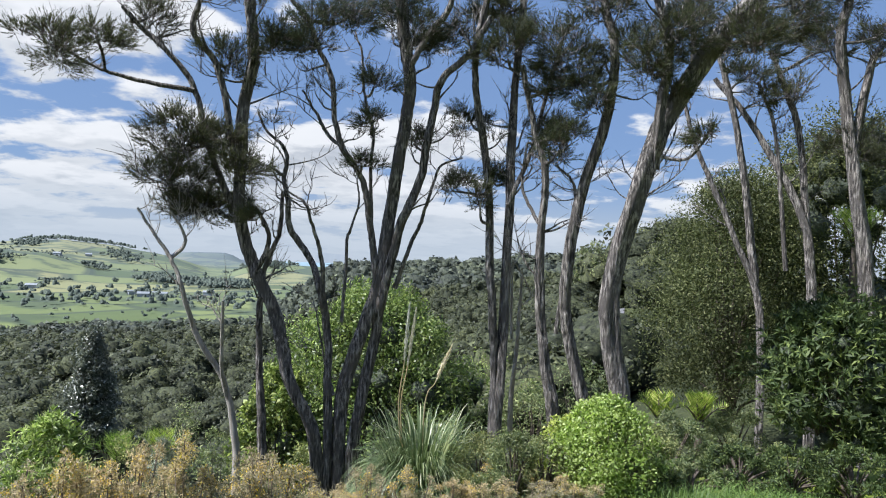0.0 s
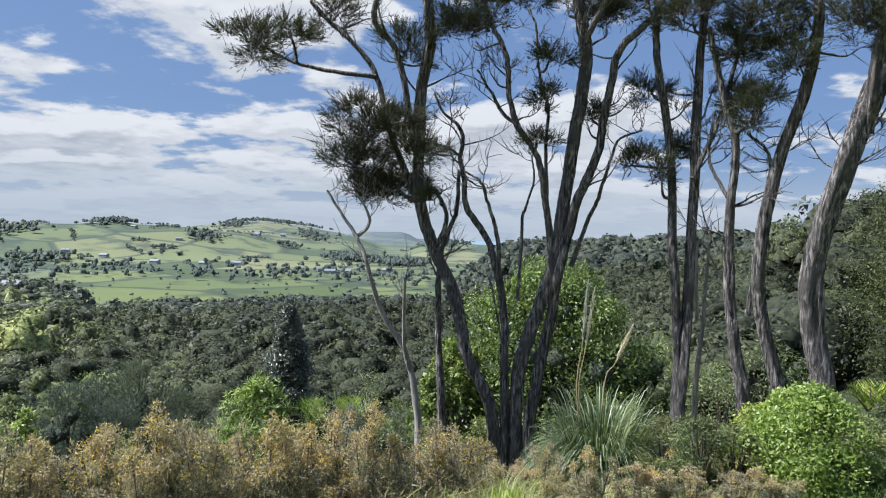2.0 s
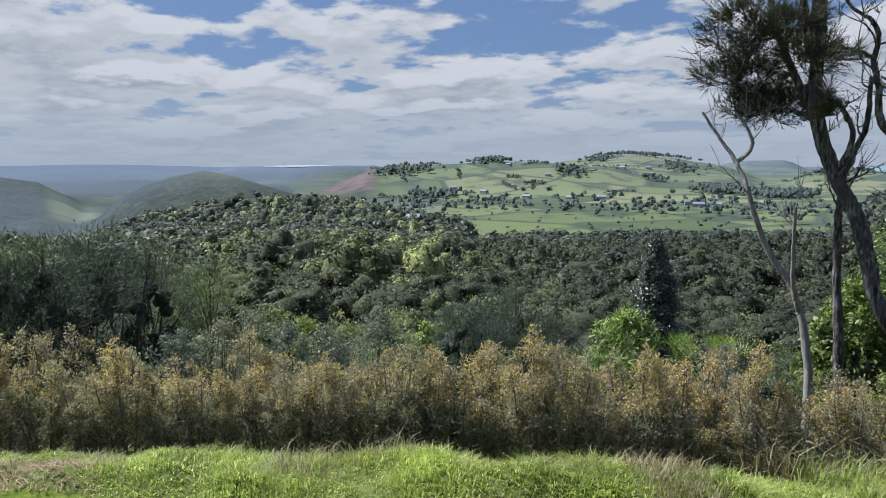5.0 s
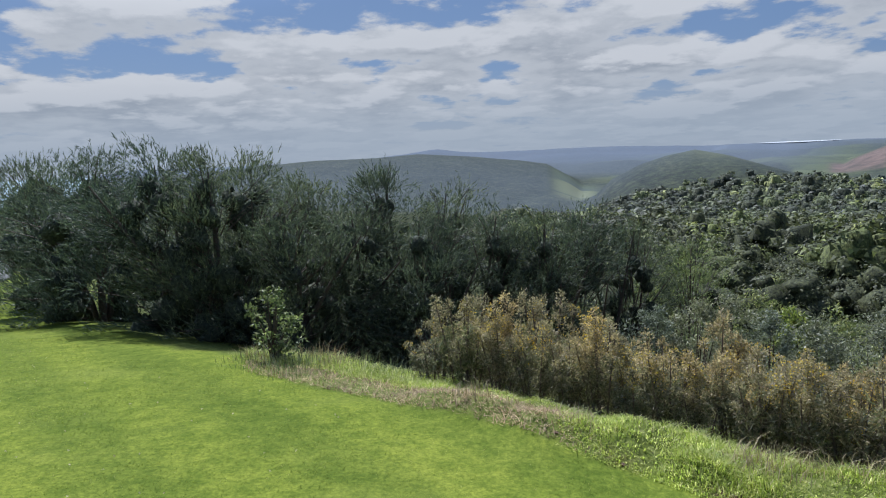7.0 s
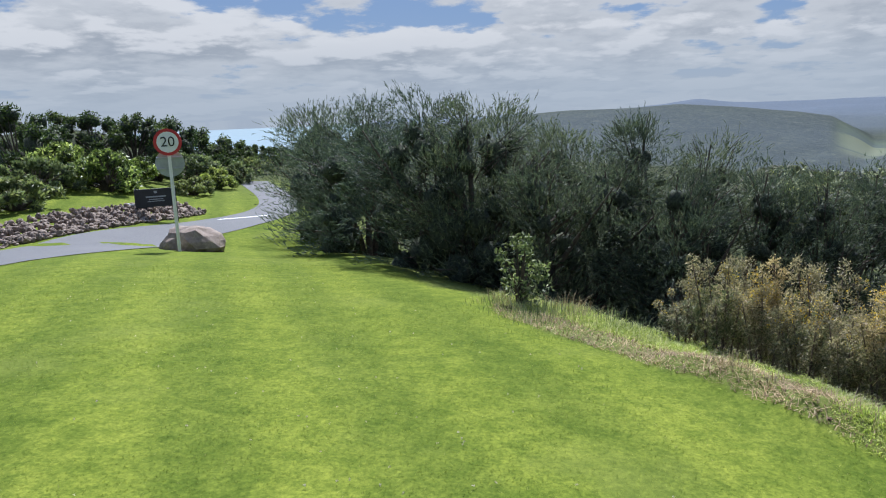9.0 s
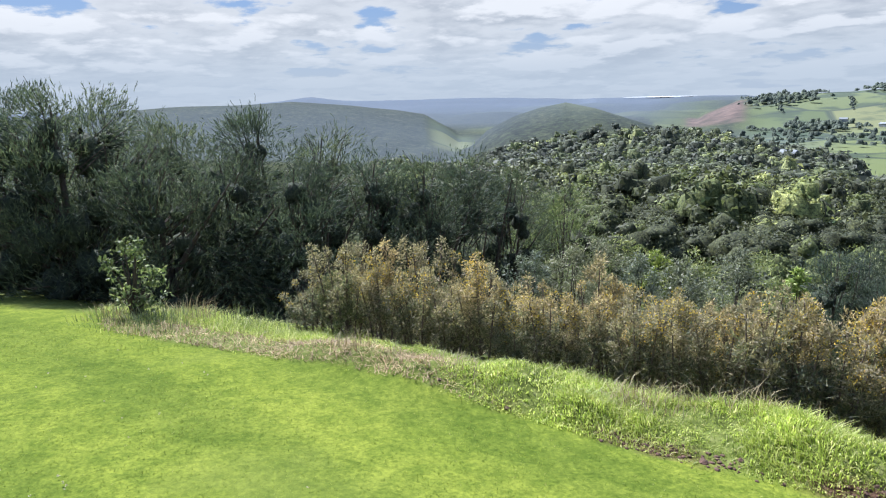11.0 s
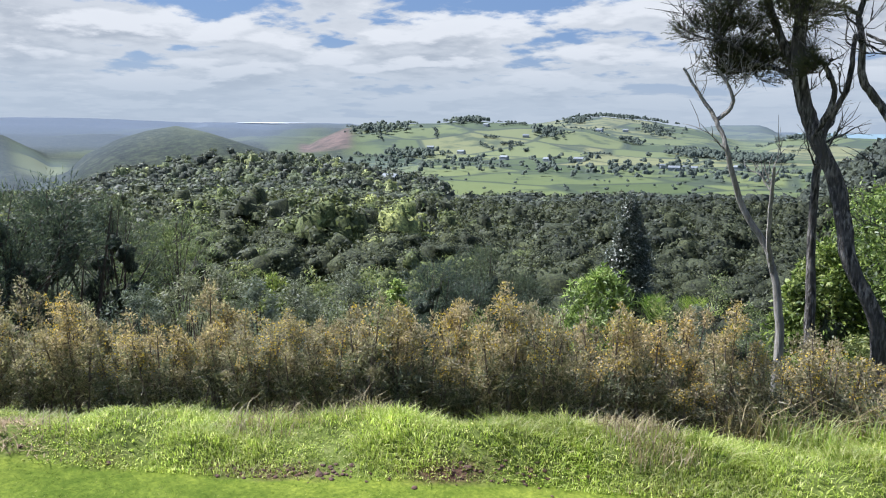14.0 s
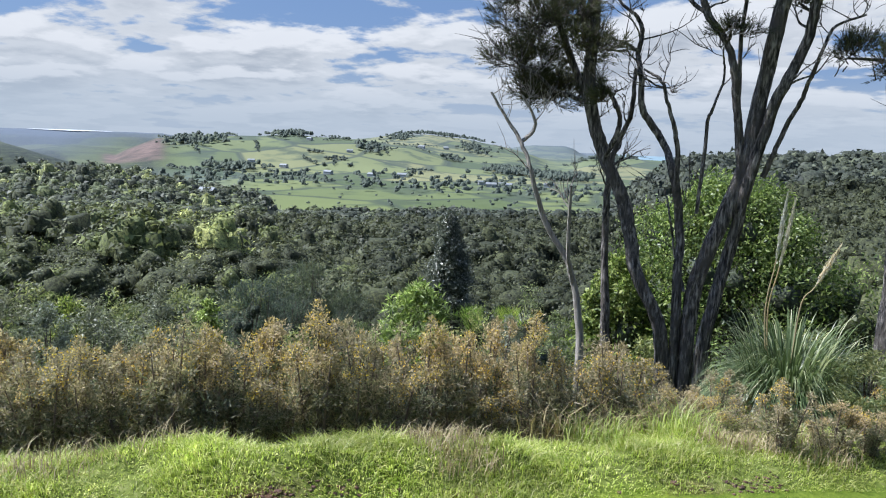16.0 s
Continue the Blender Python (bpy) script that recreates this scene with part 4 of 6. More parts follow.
kanuka(7.9, 9.5, [([(-0.02, -1.11), (0.01, -0.26), (0.18, 0.51), (0.41, 1.28), (0.51, 2.06), (0.59, 2.83), (0.7, 3.54), (0.72, 4.24), (0.6, 4.78), (0.55, 5.4), (0.49, 6.02)], 0.118, 0.09),
                  ([(0.16, -1.05), (0.27, -0.25), (0.41, 0.51), (0.51, 1.21), (0.69, 2.06), (0.9, 2.66), (1.0, 3.25), (1.1, 3.64), (1.18, 4.08), (1.57, 4.5), (1.81, 4.96)], 0.105, 0.045),
                  ([(-0.15, -0.41), (-0.22, 0.5), (-0.33, 1.18), (-0.49, 1.59), (-0.77, 2.0), (-0.83, 2.45), (-0.87, 2.68), (-0.81, 2.95), (-0.93, 3.17), (-1.14, 3.38), (-1.26, 3.64)], 0.085, 0.02),
                  ([(0.4, 1.36), (0.32, 1.89), (0.23, 2.39), (0.12, 2.77), (-0.09, 3.09), (-0.2, 3.44), (-0.25, 3.94), (-0.42, 4.31), (-0.58, 4.68), (-0.83, 4.96)], 0.075, 0.035),
                  ([(0.72, 4.09), (0.83, 4.37), (1.01, 4.73), (1.2, 4.99), (1.3, 5.47)], 0.075, 0.06),
                  ([(-0.28, 0.92), (-0.31, 1.49), (-0.46, 2.01), (-0.56, 2.28), (-0.77, 2.46)], 0.05, 0.02),
                  ([(0.31, 2.12), (0.29, 2.82), (0.29, 3.4), (0.16, 3.86), (0.12, 4.14), (0.08, 4.54), (-0.04, 4.8)], 0.045, 0.02),
                  ([(-0.03, 0.73), (-0.03, 1.67), (0.04, 2.01), (0.11, 2.31), (0.07, 2.65)], 0.04, 0.015),
                  ([(0.66, 1.21), (0.82, 1.64), (1.01, 2.12), (1.11, 2.53), (1.24, 2.91), (1.53, 3.03)], 0.05, 0.018),
                  ([(-0.09, 3.09), (-0.29, 3.22), (-0.49, 3.52), (-0.68, 3.83)], 0.045, 0.02),
                  ([(-0.87, 2.66), (-1.04, 2.74), (-1.34, 2.79), (-1.48, 2.68)], 0.035, 0.015),
                  ([(-0.1, -0.26), (-0.2, 0.02), (-0.36, 0.57), (-0.49, 0.99)], 0.035, 0.012)],
       [(11.1, 18.6, 0.47), (6.1, 15.0, 0.28), (6.2, 11.8, 0.22), (7.0, 8.3, 0.22), (14.2, 17.9, 0.47), (2.7, 10.6, 0.25), (2.8, 19.0, 0.5), (0.0, 19.9, 0.39), (8.4, 20.2, 0.47), (5.2, 22.0, 0.54)],
       label="many-stemmed kanuka tree with grey stringy bark")
kanuka(-4.6, 9.5, [([(0.0, -0.53), (-0.01, 0.27), (-0.09, 1.34), (-0.22, 2.88), (-0.42, 4.04), (-0.41, 4.82), (-0.17, 5.68)], 0.10, 0.05),
                   ([(0.05, -0.53), (0.09, 0.58), (0.11, 2.12), (0.11, 3.28), (0.14, 4.44), (0.23, 5.22), (0.28, 6.0)], 0.11, 0.06),
                   ([(0.1, 2.4), (0.4, 3.2), (0.62, 4.2), (0.85, 5.0)], 0.06, 0.03)],
       [(-3.9, 8.3, 0.27), (-0.5, 7.0, 0.3), (-2.9, 5.9, 0.25), (-1.6, 13.2, 0.28), (-4.7, 18.3, 0.54), (-8.9, 18.1, 0.6), (-4.1, 22.4, 0.62)])
kanuka(-6.1, 9.8, [([(0.0, -0.55), (0.08, 0.56), (0.12, 1.51)], 0.05, 0.02), ([(-0.04, 0.55), (-0.04, 1.58), (0.21, 1.2)], 0.035, 0.015)], dead=True,
       label="thin dead kanuka stems, pale and broken off")
kanuka(-9.5, 9.3, [([(0.0, -0.55), (-0.14, 0.33), (-0.24, 1.07), (-0.28, 2.12), (-0.27, 2.87), (-0.44, 3.48), (-0.61, 4.24)], 0.115, 0.045),
                   ([(0.46, -0.54), (0.18, 0.65), (0.11, 1.54), (0.26, 2.51), (0.55, 3.56), (0.64, 4.37), (0.47, 5.12), (0.52, 5.72)], 0.115, 0.06),
                   ([(-0.01, 0.71), (0.19, 2.51), (-0.05, 2.95)], 0.045, 0.02), ([(-0.28, 2.12), (-0.52, 2.64), (-0.47, 3.25)], 0.04, 0.02)],
       [(-9.6, 11.5, 0.4), (-12.2, 13.3, 0.28), (-9.2, 10.0, 0.25), (-10.8, 16.0, 0.36), (-11.9, 21.4, 0.47), (-8.2, 15.6, 0.36), (-8.0, 12.2, 0.3)])
kanuka(-15.0, 9.0, [([(0.0, -0.3), (-0.16, 0.71), (-0.15, 1.42), (0.16, 2.49), (0.47, 3.41), (0.9, 4.16), (1.27, 4.7), (1.76, 5.22)], 0.175, 0.15),
                    ([(0.25, 2.85), (0.29, 3.55), (0.37, 4.25), (0.15, 4.97), (-0.21, 5.43)], 0.09, 0.05),
                    ([(0.65, 3.75), (0.7, 4.52), (0.58, 5.23)], 0.07, 0.05), ([(-0.1, 1.92), (0.11, 2.85)], 0.045, 0.025)],
       [(-16.0, 17.0, 0.43), (-17.7, 18.6, 0.47), (-20.4, 10.6, 0.15), (-23.4, 18.4, 0.54), (-14.2, 19.2, 0.39), (-19.7, 21.0, 0.48), (-26.0, 20.5, 0.45), (-17.4, 14.6, 0.23)],
       label="stout leaning kanuka tree with furrowed grey bark")
kanuka(-24.6, 13.0, [([(0.0, 0.87), (-0.44, 2.2), (-1.03, 3.59), (-1.34, 4.61)], 0.10, 0.05), ([(-0.1, 1.44), (-0.35, 3.44), (-0.67, 4.98), (-0.88, 5.71)], 0.09, 0.05)],
       [(-23.5, 15.5, 0.4), (-21.5, 18.5, 0.5), (-26.5, 19.5, 0.6)])
kanuka(-27.9, 13.2, [([(0.0, 1.48), (-0.2, 2.6), (-0.93, 4.06), (-1.6, 5.0)], 0.10, 0.05), ([(0.0, 1.57), (-0.23, 3.92), (-0.43, 4.72), (-0.72, 5.54)], 0.09, 0.05),
                     ([(-0.39, 1.65), (-0.59, 3.93), (-0.89, 4.96)], 0.06, 0.04)],
       [(-26.2, 13.7, 0.4), (-26.9, 18.3, 0.4), (-29.1, 16.9, 0.4)])
kanuka(-31.6, 13.0, [([(0.0, 1.43), (-0.19, 2.88), (-0.38, 4.26), (-0.49, 5.38), (-0.35, 6.11)], 0.17, 0.09), ([(-0.29, 3.61), (-0.08, 4.97), (0.1, 5.49)], 0.09, 0.05)],
       [(-30.3, 10.7, 0.5), (-31.8, 17.3, 0.4), (-32.0, 9.4, 0.3), (-29.7, 20.2, 0.5)])

# ---------------------------------------------------------------- the dark manuka row beyond the lawn


def manuka(az, d, top_el, half, label, openness=0.0, mat="manuka", base_el=None):
    x, y = spot(az, d)
    gz = ground_at(x, y)
    tip = height(az, d, top_el)
    h = max(1.5, tip - gz)
    top = empty("manuka_tree", pose(x, y, gz), label, "tree", "manuka trees beside the lawn")
    wood, need = [], []
    nst = 5
    heads = []
    for k in range(nst):
        e = np.array([rng.normal() * half * 0.5, rng.normal() * half * 0.5, h * rng.uniform(0.6, 0.85)])
        if k == 0:
            e = np.array([0, 0, h * 0.9])
        m = e * [0.45, 0.45, 0.5] + rng.normal(size=3) * 0.08
        pth = smooth_path([(e[0] * 0.08, e[1] * 0.08, -0.3, 0.06), (*(e * [0.2, 0.2, 0.22]), 0.05), (*m, 0.035), (*e, 0.008)], 5)
        wood.append(tube(pth, 6, 0.1))
        heads.append(pth)
    # boughs on the crown's outside and inside, each a fan of sprays that points outwards and up
    nb = int(205 * (1 - 0.6 * openness) * (half * h) ** 0.7 / 2.0)
    lobes = int(10 + 7 * half * h ** 0.5)
    u = (np.arange(lobes) + rng.uniform(0, 1, lobes)) / lobes
    th = rng.uniform(0, 2 * np.pi, lobes)
    prof = np.interp(u, [0.0, 0.15, 0.4, 0.7, 0.9, 1.0], [0.8, 0.95, 1.0, 0.86, 0.55, 0.1]) * half * 0.8 * np.sqrt(rng.uniform(0.35, 1.0, lobes))
    lobe = np.stack([np.cos(th) * prof, np.sin(th) * prof, u * h * 0.86], 1)
    size = half * rng.uniform(0.26, 0.46, lobes) * (1.1 - 0.35 * u)
    own = rng.integers(0, lobes, nb)
    way = rand_dirs(nb, 0.35)
    c = lobe[own] + way * (size[own] * rng.uniform(0.5, 1.0, nb))[:, None]
    c[:, 2] = np.maximum(c[:, 2], 0.05)
    out = unit(way * [0.8, 0.8, 0.5] + unit(lobe[own] * [1, 1, 0] + 1e-4) * 0.4 + [0, 0, 0.55] + rng.normal(size=(nb, 3)) * 0.18)
    per = 16
    cc = np.repeat(c, per, 0) + rng.normal(size=(nb * per, 3)) * [0.13, 0.13, 0.07] * (0.6 + 0.4 * half)
    oo = unit(np.repeat(out, per, 0) + rng.normal(size=(nb * per, 3)) * 0.2)
    n = nb * per
    need.append(sprays(cc, oo, rng.uniform(0.08, 0.2, n) * (0.75 + 0.25 * half), 8, 0.06 * (0.7 + 0.3 * half), 0.0095 * (0.7 + 0.3 * half), 0.26))
    ln = np.full(nb, 0.3)
    for i in range(0, nb, 4):
        wood.append(tube(np.array([(*(c[i] * [0.3, 0.3, 0.85] - [0, 0, 0.1]), 0.012), (*c[i], 0.006), (*(c[i] + out[i] * ln[i]), 0.003)]), 4, 0.0))
    put("trunk", mesh_of("trunk", *join(*wood), smooth=True), MAT["twig"], top)
    crown = tagged(put("crown", mesh_of("crown", *join(*need)), MAT[mat], top), kind="stuff")
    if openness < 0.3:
        put("inner_crown", lumps_mesh(lobe * [0.6, 0.6, 0.92], size * 0.42), MAT["crown_shade"], crown)
    return top


LBL = "dense dark green manuka tree with feathery tips"
for az, d, el, half, op in ((112.0, 17.0, 1.0, 1.9, 0), (108.6, 13.2, 1.2, 1.55, 0), (104.0, 11.0, 1.5, 1.3, 0), (100.2, 10.2, 1.3, 1.25, 0), (97.0, 11.4, 0.6, 1.3, 0),
                           (92.7, 12.5, -0.3, 1.3, 0), (86.7, 11.6, 1.0, 0.95, 0), (81.7, 11.2, -1.2, 1.0, 0), (89.5, 10.6, -2.8, 1.1, 0), (94.5, 9.8, -3.5, 1.1, 0),
                           (77.7, 11.0, -3.4, 1.1, 0), (73.8, 11.2, -4.0, 1.0, 0.12), (70.8, 12.0, -3.2, 1.25, 0), (66.9, 12.5, -4.8, 1.2, 0.15), (84.0, 10.0, -4.0, 1.0, 0)):
    manuka(az, d, el, half, LBL if op < 0.2 else "thin open manuka tree with bare twigs showing", op)
manuka(62.4, 14.0, -5.8, 1.6, "spreading young kanuka with open branches", 0.3, "olive")
for az, d, el, half in ((42.2, 18.5, -9.4, 1.5), (40.3, 20.0, -9.2, 1.6), (37.4, 20.0, -8.7, 1.8), (34.6, 20.5, -10.4, 1.5), (39.0, 17.5, -12.0, 1.4), (35.6, 18.5, -13.0, 1.4)):
    manuka(az, d, el, half, "rounded bluish-green kanuka below the gorse", 0.0, "manuka")

# ---------------------------------------------------------------- gorse along the top of the slope


def gorse(h, w, heads, flowers, green=False):
    """Leggy gorse: bare brown stems below, a plume of spiny shoots on each, some of them in flower."""
    top = empty("gorse_bush", pose(0, 0, 0), "leggy gorse bush, brown below, grey-green tips with yellow flowers", "bush", "gorse bushes along the slope")
    stems, spike, fresh, flow, tw = [], [], [], [], []
    for k in range(heads):
        th, lean = rng.uniform(0, 6.28), math.sqrt(rng.uniform(0.02, 1.0)) * w
        tall = h * rng.uniform(0.58, 1.0) * (1 - 0.2 * (lean / w) ** 2)
        e = np.array([math.cos(th) * lean, math.sin(th) * lean, tall])
        pth = smooth_path([(e[0] * 0.3, e[1] * 0.3, -0.15, 0.010), (e[0] * 0.6, e[1] * 0.6, e[2] * 0.4, 0.007), (*e, 0.004)], 7)
        stems.append(tube(pth, 5, 0.1))
        # knots of spiny shoots round the top of the stem
        knots = rng.integers(7, 11)
        in_flower = rng.random() < flowers
        for j in range(knots):
            g = rng.uniform(0.42, 1.0) if j else 1.0
            at = pth[int(g * (len(pth) - 1)), :3]
            out = rand_dirs(1, 0.5)[0]
            kc = at + out * (0.0 if j == 0 else rng.uniform(0.04, 0.11))
            tw.append(spikes(at[None], (kc - at)[None] + 1e-4, np.array([np.linalg.norm(kc - at) + 0.03]), np.array([0.012])))
            kr = rng.uniform(0.045, 0.08)
            n = 85
            d3 = rand_dirs(n, 0.25)
            p = kc + d3 * kr * [0.85, 0.85, 1.2] * rng.uniform(0.35, 1.0, (n, 1))
            (fresh if g > 0.8 else spike).append(spikes(p, d3 * 0.8 + rng.normal(size=(n, 3)) * 0.5 + [0, 0, 0.25], rng.uniform(0.014, 0.032, n), np.full(n, 0.011)))
            if in_flower and g > 0.75:
                nf = rng.integers(14, 30)
                d3 = rand_dirs(nf, 0.6)
                p = kc + d3 * kr * rng.uniform(0.7, 1.1, (nf, 1))
                flow.append(leaves(p, rand_dirs(nf, 0.4), rand_dirs(nf), rng.uniform(0.010, 0.017, nf), rng.uniform(0.008, 0.013, nf), 0.2))
        # thin grey-brown twigs below
        n = 100
        g = rng.uniform(0.05, 0.75, n)
        at = pth[np.clip((g * (len(pth) - 1)).astype(int), 0, len(pth) - 1), :3]
        tw.append(spikes(at, rand_dirs(n, 0.8), rng.uniform(0.05, 0.17, n), np.full(n, 0.0055)))
    n = 260
    th, rr = rng.uniform(0, 6.28, n), np.sqrt(rng.uniform(0, 1, n)) * w * 0.8
    p = np.stack([np.cos(th) * rr, np.sin(th) * rr, rng.uniform(0.05, 0.6, n) * h], 1)
    spike.append(spikes(p, rand_dirs(n, 0.6), rng.uniform(0.04, 0.09, n), np.full(n, 0.011)))
    put("stem", mesh_of("stem", *join(*stems)), MAT["gorse_stem"], top)
    tagged(put("undergrowth", mesh_of("undergrowth", *join(*tw)), MAT["gorse_twig"], top), "brown dead twigs and spines", kind="stuff")
    tagged(put("foliage", mesh_of("foliage", *join(*spike)), MAT["gorse_green" if green else "gorse_spike"], top), kind="stuff")
    tagged(put("young_growth", mesh_of("young_growth", *join(*fresh)), MAT["gorse_tip"], top), "pale tan-green young shoots", kind="stuff")
    if flow:
        tagged(put("blossom", mesh_of("blossom", *join(*flow)), MAT["gorse_flower"], top), "deep yellow pea flowers", kind="stuff")
    return top


protos = [gorse(0.95, 0.32, 9, 0.45), gorse(0.92, 0.26, 7, 0.25), gorse(0.95, 0.36, 10, 0.12, True), gorse(0.93, 0.28, 8, 0.8), gorse(0.9, 0.38, 10, 0.35, True), gorse(0.96, 0.22, 6, 0.6)]
spots = []
for az, el in ((83.4, -13.4), (80.6, -11.7), (77.6, -12.2), (74.8, -11.5), (72.2, -13.6), (69.4, -13.0), (66.6, -13.2), (64.0, -13.8), (61.6, -13.2), (59.0, -14.2), (56.4, -13.3), (53.6, -14.6),
               (50.6, -14.8), (48.0, -14.0), (45.2, -14.0), (42.4, -15.2), (39.6, -14.6), (36.4, -14.6), (33.4, -15.6), (30.4, -15.0), (27.6, -13.8), (24.6, -14.6), (21.8, -15.4), (18.8, -15.4),
               (15.8, -15.2), (12.6, -15.0), (9.4, -15.2), (6.6, -16.2), (4.0, -17.0), (-4.4, -16.2), (-7.0, -15.4), (-9.8, -15.8)):
    d = next(q for q in np.arange(3.5, 12, 0.05) if past_edge(*spot(az, q)) > 1.25)
    spots.append((az, d, el, 1.0))
    spots.append((az - rng.uniform(0.8, 2.0), d + 0.6, el - rng.uniform(-0.2, 0.9), 1.1))
    if az > 18 and len(spots) % 4 == 0:
        spots.append((az - rng.uniform(-1.0, 1.0), d + 1.25, el - rng.uniform(0.0, 1.2), 1.1))
for az in (2.0, -1.2, -3.6, -6.0, -8.6, -11.4, -14.0):
    d = next(q for q in np.arange(3.5, 12, 0.05) if past_edge(*spot(az, q)) > 0.4)
    spots.append((az, d, -17.2 + rng.uniform(-0.8, 0.8), 1.0))
for i, (az, d, el, k) in enumerate(spots):
    x, y = spot(az, d)
    gz = ground_at(x, y)
    h = height(az, d, el) - gz
    p = protos[i % 6]
    m = pose(x, y, gz - 0.02, 0, 0, rng.uniform(0, 360))
    s = max(0.4, h / 0.93 * rng.uniform(0.62 if az < 72 else 0.86, 1.15))
    if i < 6:
        p.scale = (0.5 + 0.5 * s, 0.5 + 0.5 * s, s)
        p.matrix_basis = m @ Matrix.Diagonal((0.5 + 0.5 * s, 0.5 + 0.5 * s, s, 1))
    else:
        c = copy_thing(p, m)
        c.matrix_basis = m @ Matrix.Diagonal((0.5 + 0.5 * s, 0.5 + 0.5 * s, s, 1))

# ---------------------------------------------------------------- shrubs and trees with leaves


def leafy(name, label, category, az, d, top_el, half, mat, leaf, n, lumps=14, droop=0.0, width=0.42, base_z=None, whorl=0, depth=None, group="", trunk=0.03, skirt=0.0, cone=False, solid=0.0):
    """A bush or a tree crown: leaves heaped on lumps, on forking stems."""
    x, y = spot(az, d)
    gz = ground_at(x, y) if base_z is None else base_z
    h = height(az, d, top_el) - gz
    top = empty(name, pose(x, y, gz), label, category, group)
    lu = (np.arange(lumps) + rng.uniform(0.2, 0.8, lumps)) / lumps
    prof = np.interp(lu, [0, 0.3, 0.6, 0.85, 1.0], [1.0, 0.72, 0.46, 0.24, 0.04] if cone else [0.78, 1.0, 0.92, 0.6, 0.16])
    lt = rng.uniform(0, 6.28, lumps)
    lq = prof * half * 0.8 * np.sqrt(rng.uniform(0.3, 1.0, lumps)) * rng.uniform(0.8, 1.28, lumps)
    lc = np.stack([np.cos(lt) * lq, np.sin(lt) * lq, h * (skirt + 0.04 + (0.9 - skirt) * lu)], 1)
    lr = rng.uniform(0.17, 0.42, lumps) * min(half, h * 0.5) * (0.6 + 0.4 * prof)
    own = rng.integers(0, lumps, n)
    dirn = rand_dirs(n, 0.2)
    c = lc[own] + dirn * (lr[own] * rng.uniform(0.5, 1.12, n))[:, None]
    if whorl:
        # leaves stand in rosettes round the shoot tips
        m = n // whorl
        c = np.repeat(c[:m], whorl, 0)
        ax = np.repeat(unit(dirn[:m] + [0, 0, 0.7]), whorl, 0)
        al = unit(rng.normal(size=c.shape) * 0.9 + ax * 0.75)
        face = ax
        nn = len(c)
    else:
        ax = dirn
        al = unit(rng.normal(size=c.shape) + dirn * 0.5 - [0, 0, droop])
        face = unit(dirn + rng.normal(size=c.shape) * 0.5)
        nn = n
    c[:, 2] = np.maximum(c[:, 2], 0.02)
    ln = leaf * rng.uniform(0.65, 1.25, nn)
    lv = leaves(c, al, face, ln, ln * width, 0.12)
    wood = []
    for k in range(0, lumps, max(1, lumps // 22)):
        e = lc[k] * [0.8, 0.8, 0.9]
        pth = smooth_path([(e[0] * 0.08, e[1] * 0.08, -0.15, trunk * 0.7), (e[0] * 0.35, e[1] * 0.35, e[2] * 0.45, trunk * 0.45), (*e, trunk * 0.15)], 4)
        wood.append(tube(pth, 5, 0.1))
    put("stem", mesh_of("stem", *join(*wood), smooth=True), MAT["twig"], top)
    fol = tagged(put("foliage", mesh_of("foliage", *lv), MAT[mat], top), kind="stuff")
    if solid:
        put("inner_crown", lumps_mesh(lc * [0.9, 0.9, 0.96], lr * solid), MAT["crown_shade"], fol)
    return top


leafy("puriri_tree", "round tree with glossy yellow-green leaves behind the kanuka trunks", "tree", 5.4, 14.5, -2.3, 2.55, "puriri", 0.085, 62000, 150, base_z=-3.6, trunk=0.08, solid=0.3)
leafy("puriri_tree", "yellow-green leafy tree below the kanuka trunks", "tree", 12.6, 13.5, -8.6, 0.9, "puriri", 0.11, 9000, 34, base_z=-3.2, trunk=0.05)
leafy("bright_shrub", "bright green shrub with rounded shiny leaves", "bush", -13.6, 7.0, -10.4, 0.6, "bright", 0.042, 15000, 130, width=0.5)
leafy("bright_shrub", "small bright green shrub", "bush", -10.6, 7.6, -11.8, 0.35, "bright", 0.04, 5200, 30, width=0.55)
leafy("dark_shrub", "large dark shrub with long drooping leaves in whorls", "bush", -29.8, 10.0, -1.6, 1.02, "broadleaf", 0.11, 17000, 80, width=0.24, whorl=9, droop=0.5, skirt=0.2, solid=0.3)
leafy("spreading_tree", "wide dark tree with small glossy leaves", "tree", -22.6, 15.0, 7.6, 1.9, "greendark", 0.06, 72000, 170, base_z=-1.2, trunk=0.06, skirt=0.05)
leafy("spreading_tree", "wide dark tree with small glossy leaves", "tree", -30.0, 17.0, 11.0, 3.3, "greendark", 0.075, 76000, 210, base_z=-1.2, trunk=0.06, skirt=0.05, solid=0.25)
leafy("olive_tree", "distant olive-green round tree", "tree", -12.2, 66.0, 2.0, 2.3, "olive", 0.22, 6000, 30, trunk=0.1)
leafy("scrub_bush", "dull green scrubby bush in the shade", "bush", -18.8, 8.7, -11.2, 0.65, "olive", 0.045, 10000, 46, width=0.25)
leafy("scrub_bush", "dull green scrubby bush in the shade", "bush", -23.0, 9.8, -10.4, 0.7, "olive", 0.045, 9000, 40, width=0.25)
leafy("scrub_bush", "low olive scrub beside the toetoe clump", "bush", -3.8, 7.0, -13.9, 0.42, "olive", 0.04, 8000, 34, width=0.22)
leafy("scrub_bush", "low dull scrub beside the bright shrub", "bush", -8.9, 6.9, -13.8, 0.4, "olive", 0.04, 7000, 34, width=0.22)
leafy("scrub_bush", "dull green scrub at the lawn's edge", "bush", -16.5, 8.2, -12.0, 0.5, "olive", 0.045, 8000, 34, width=0.25)
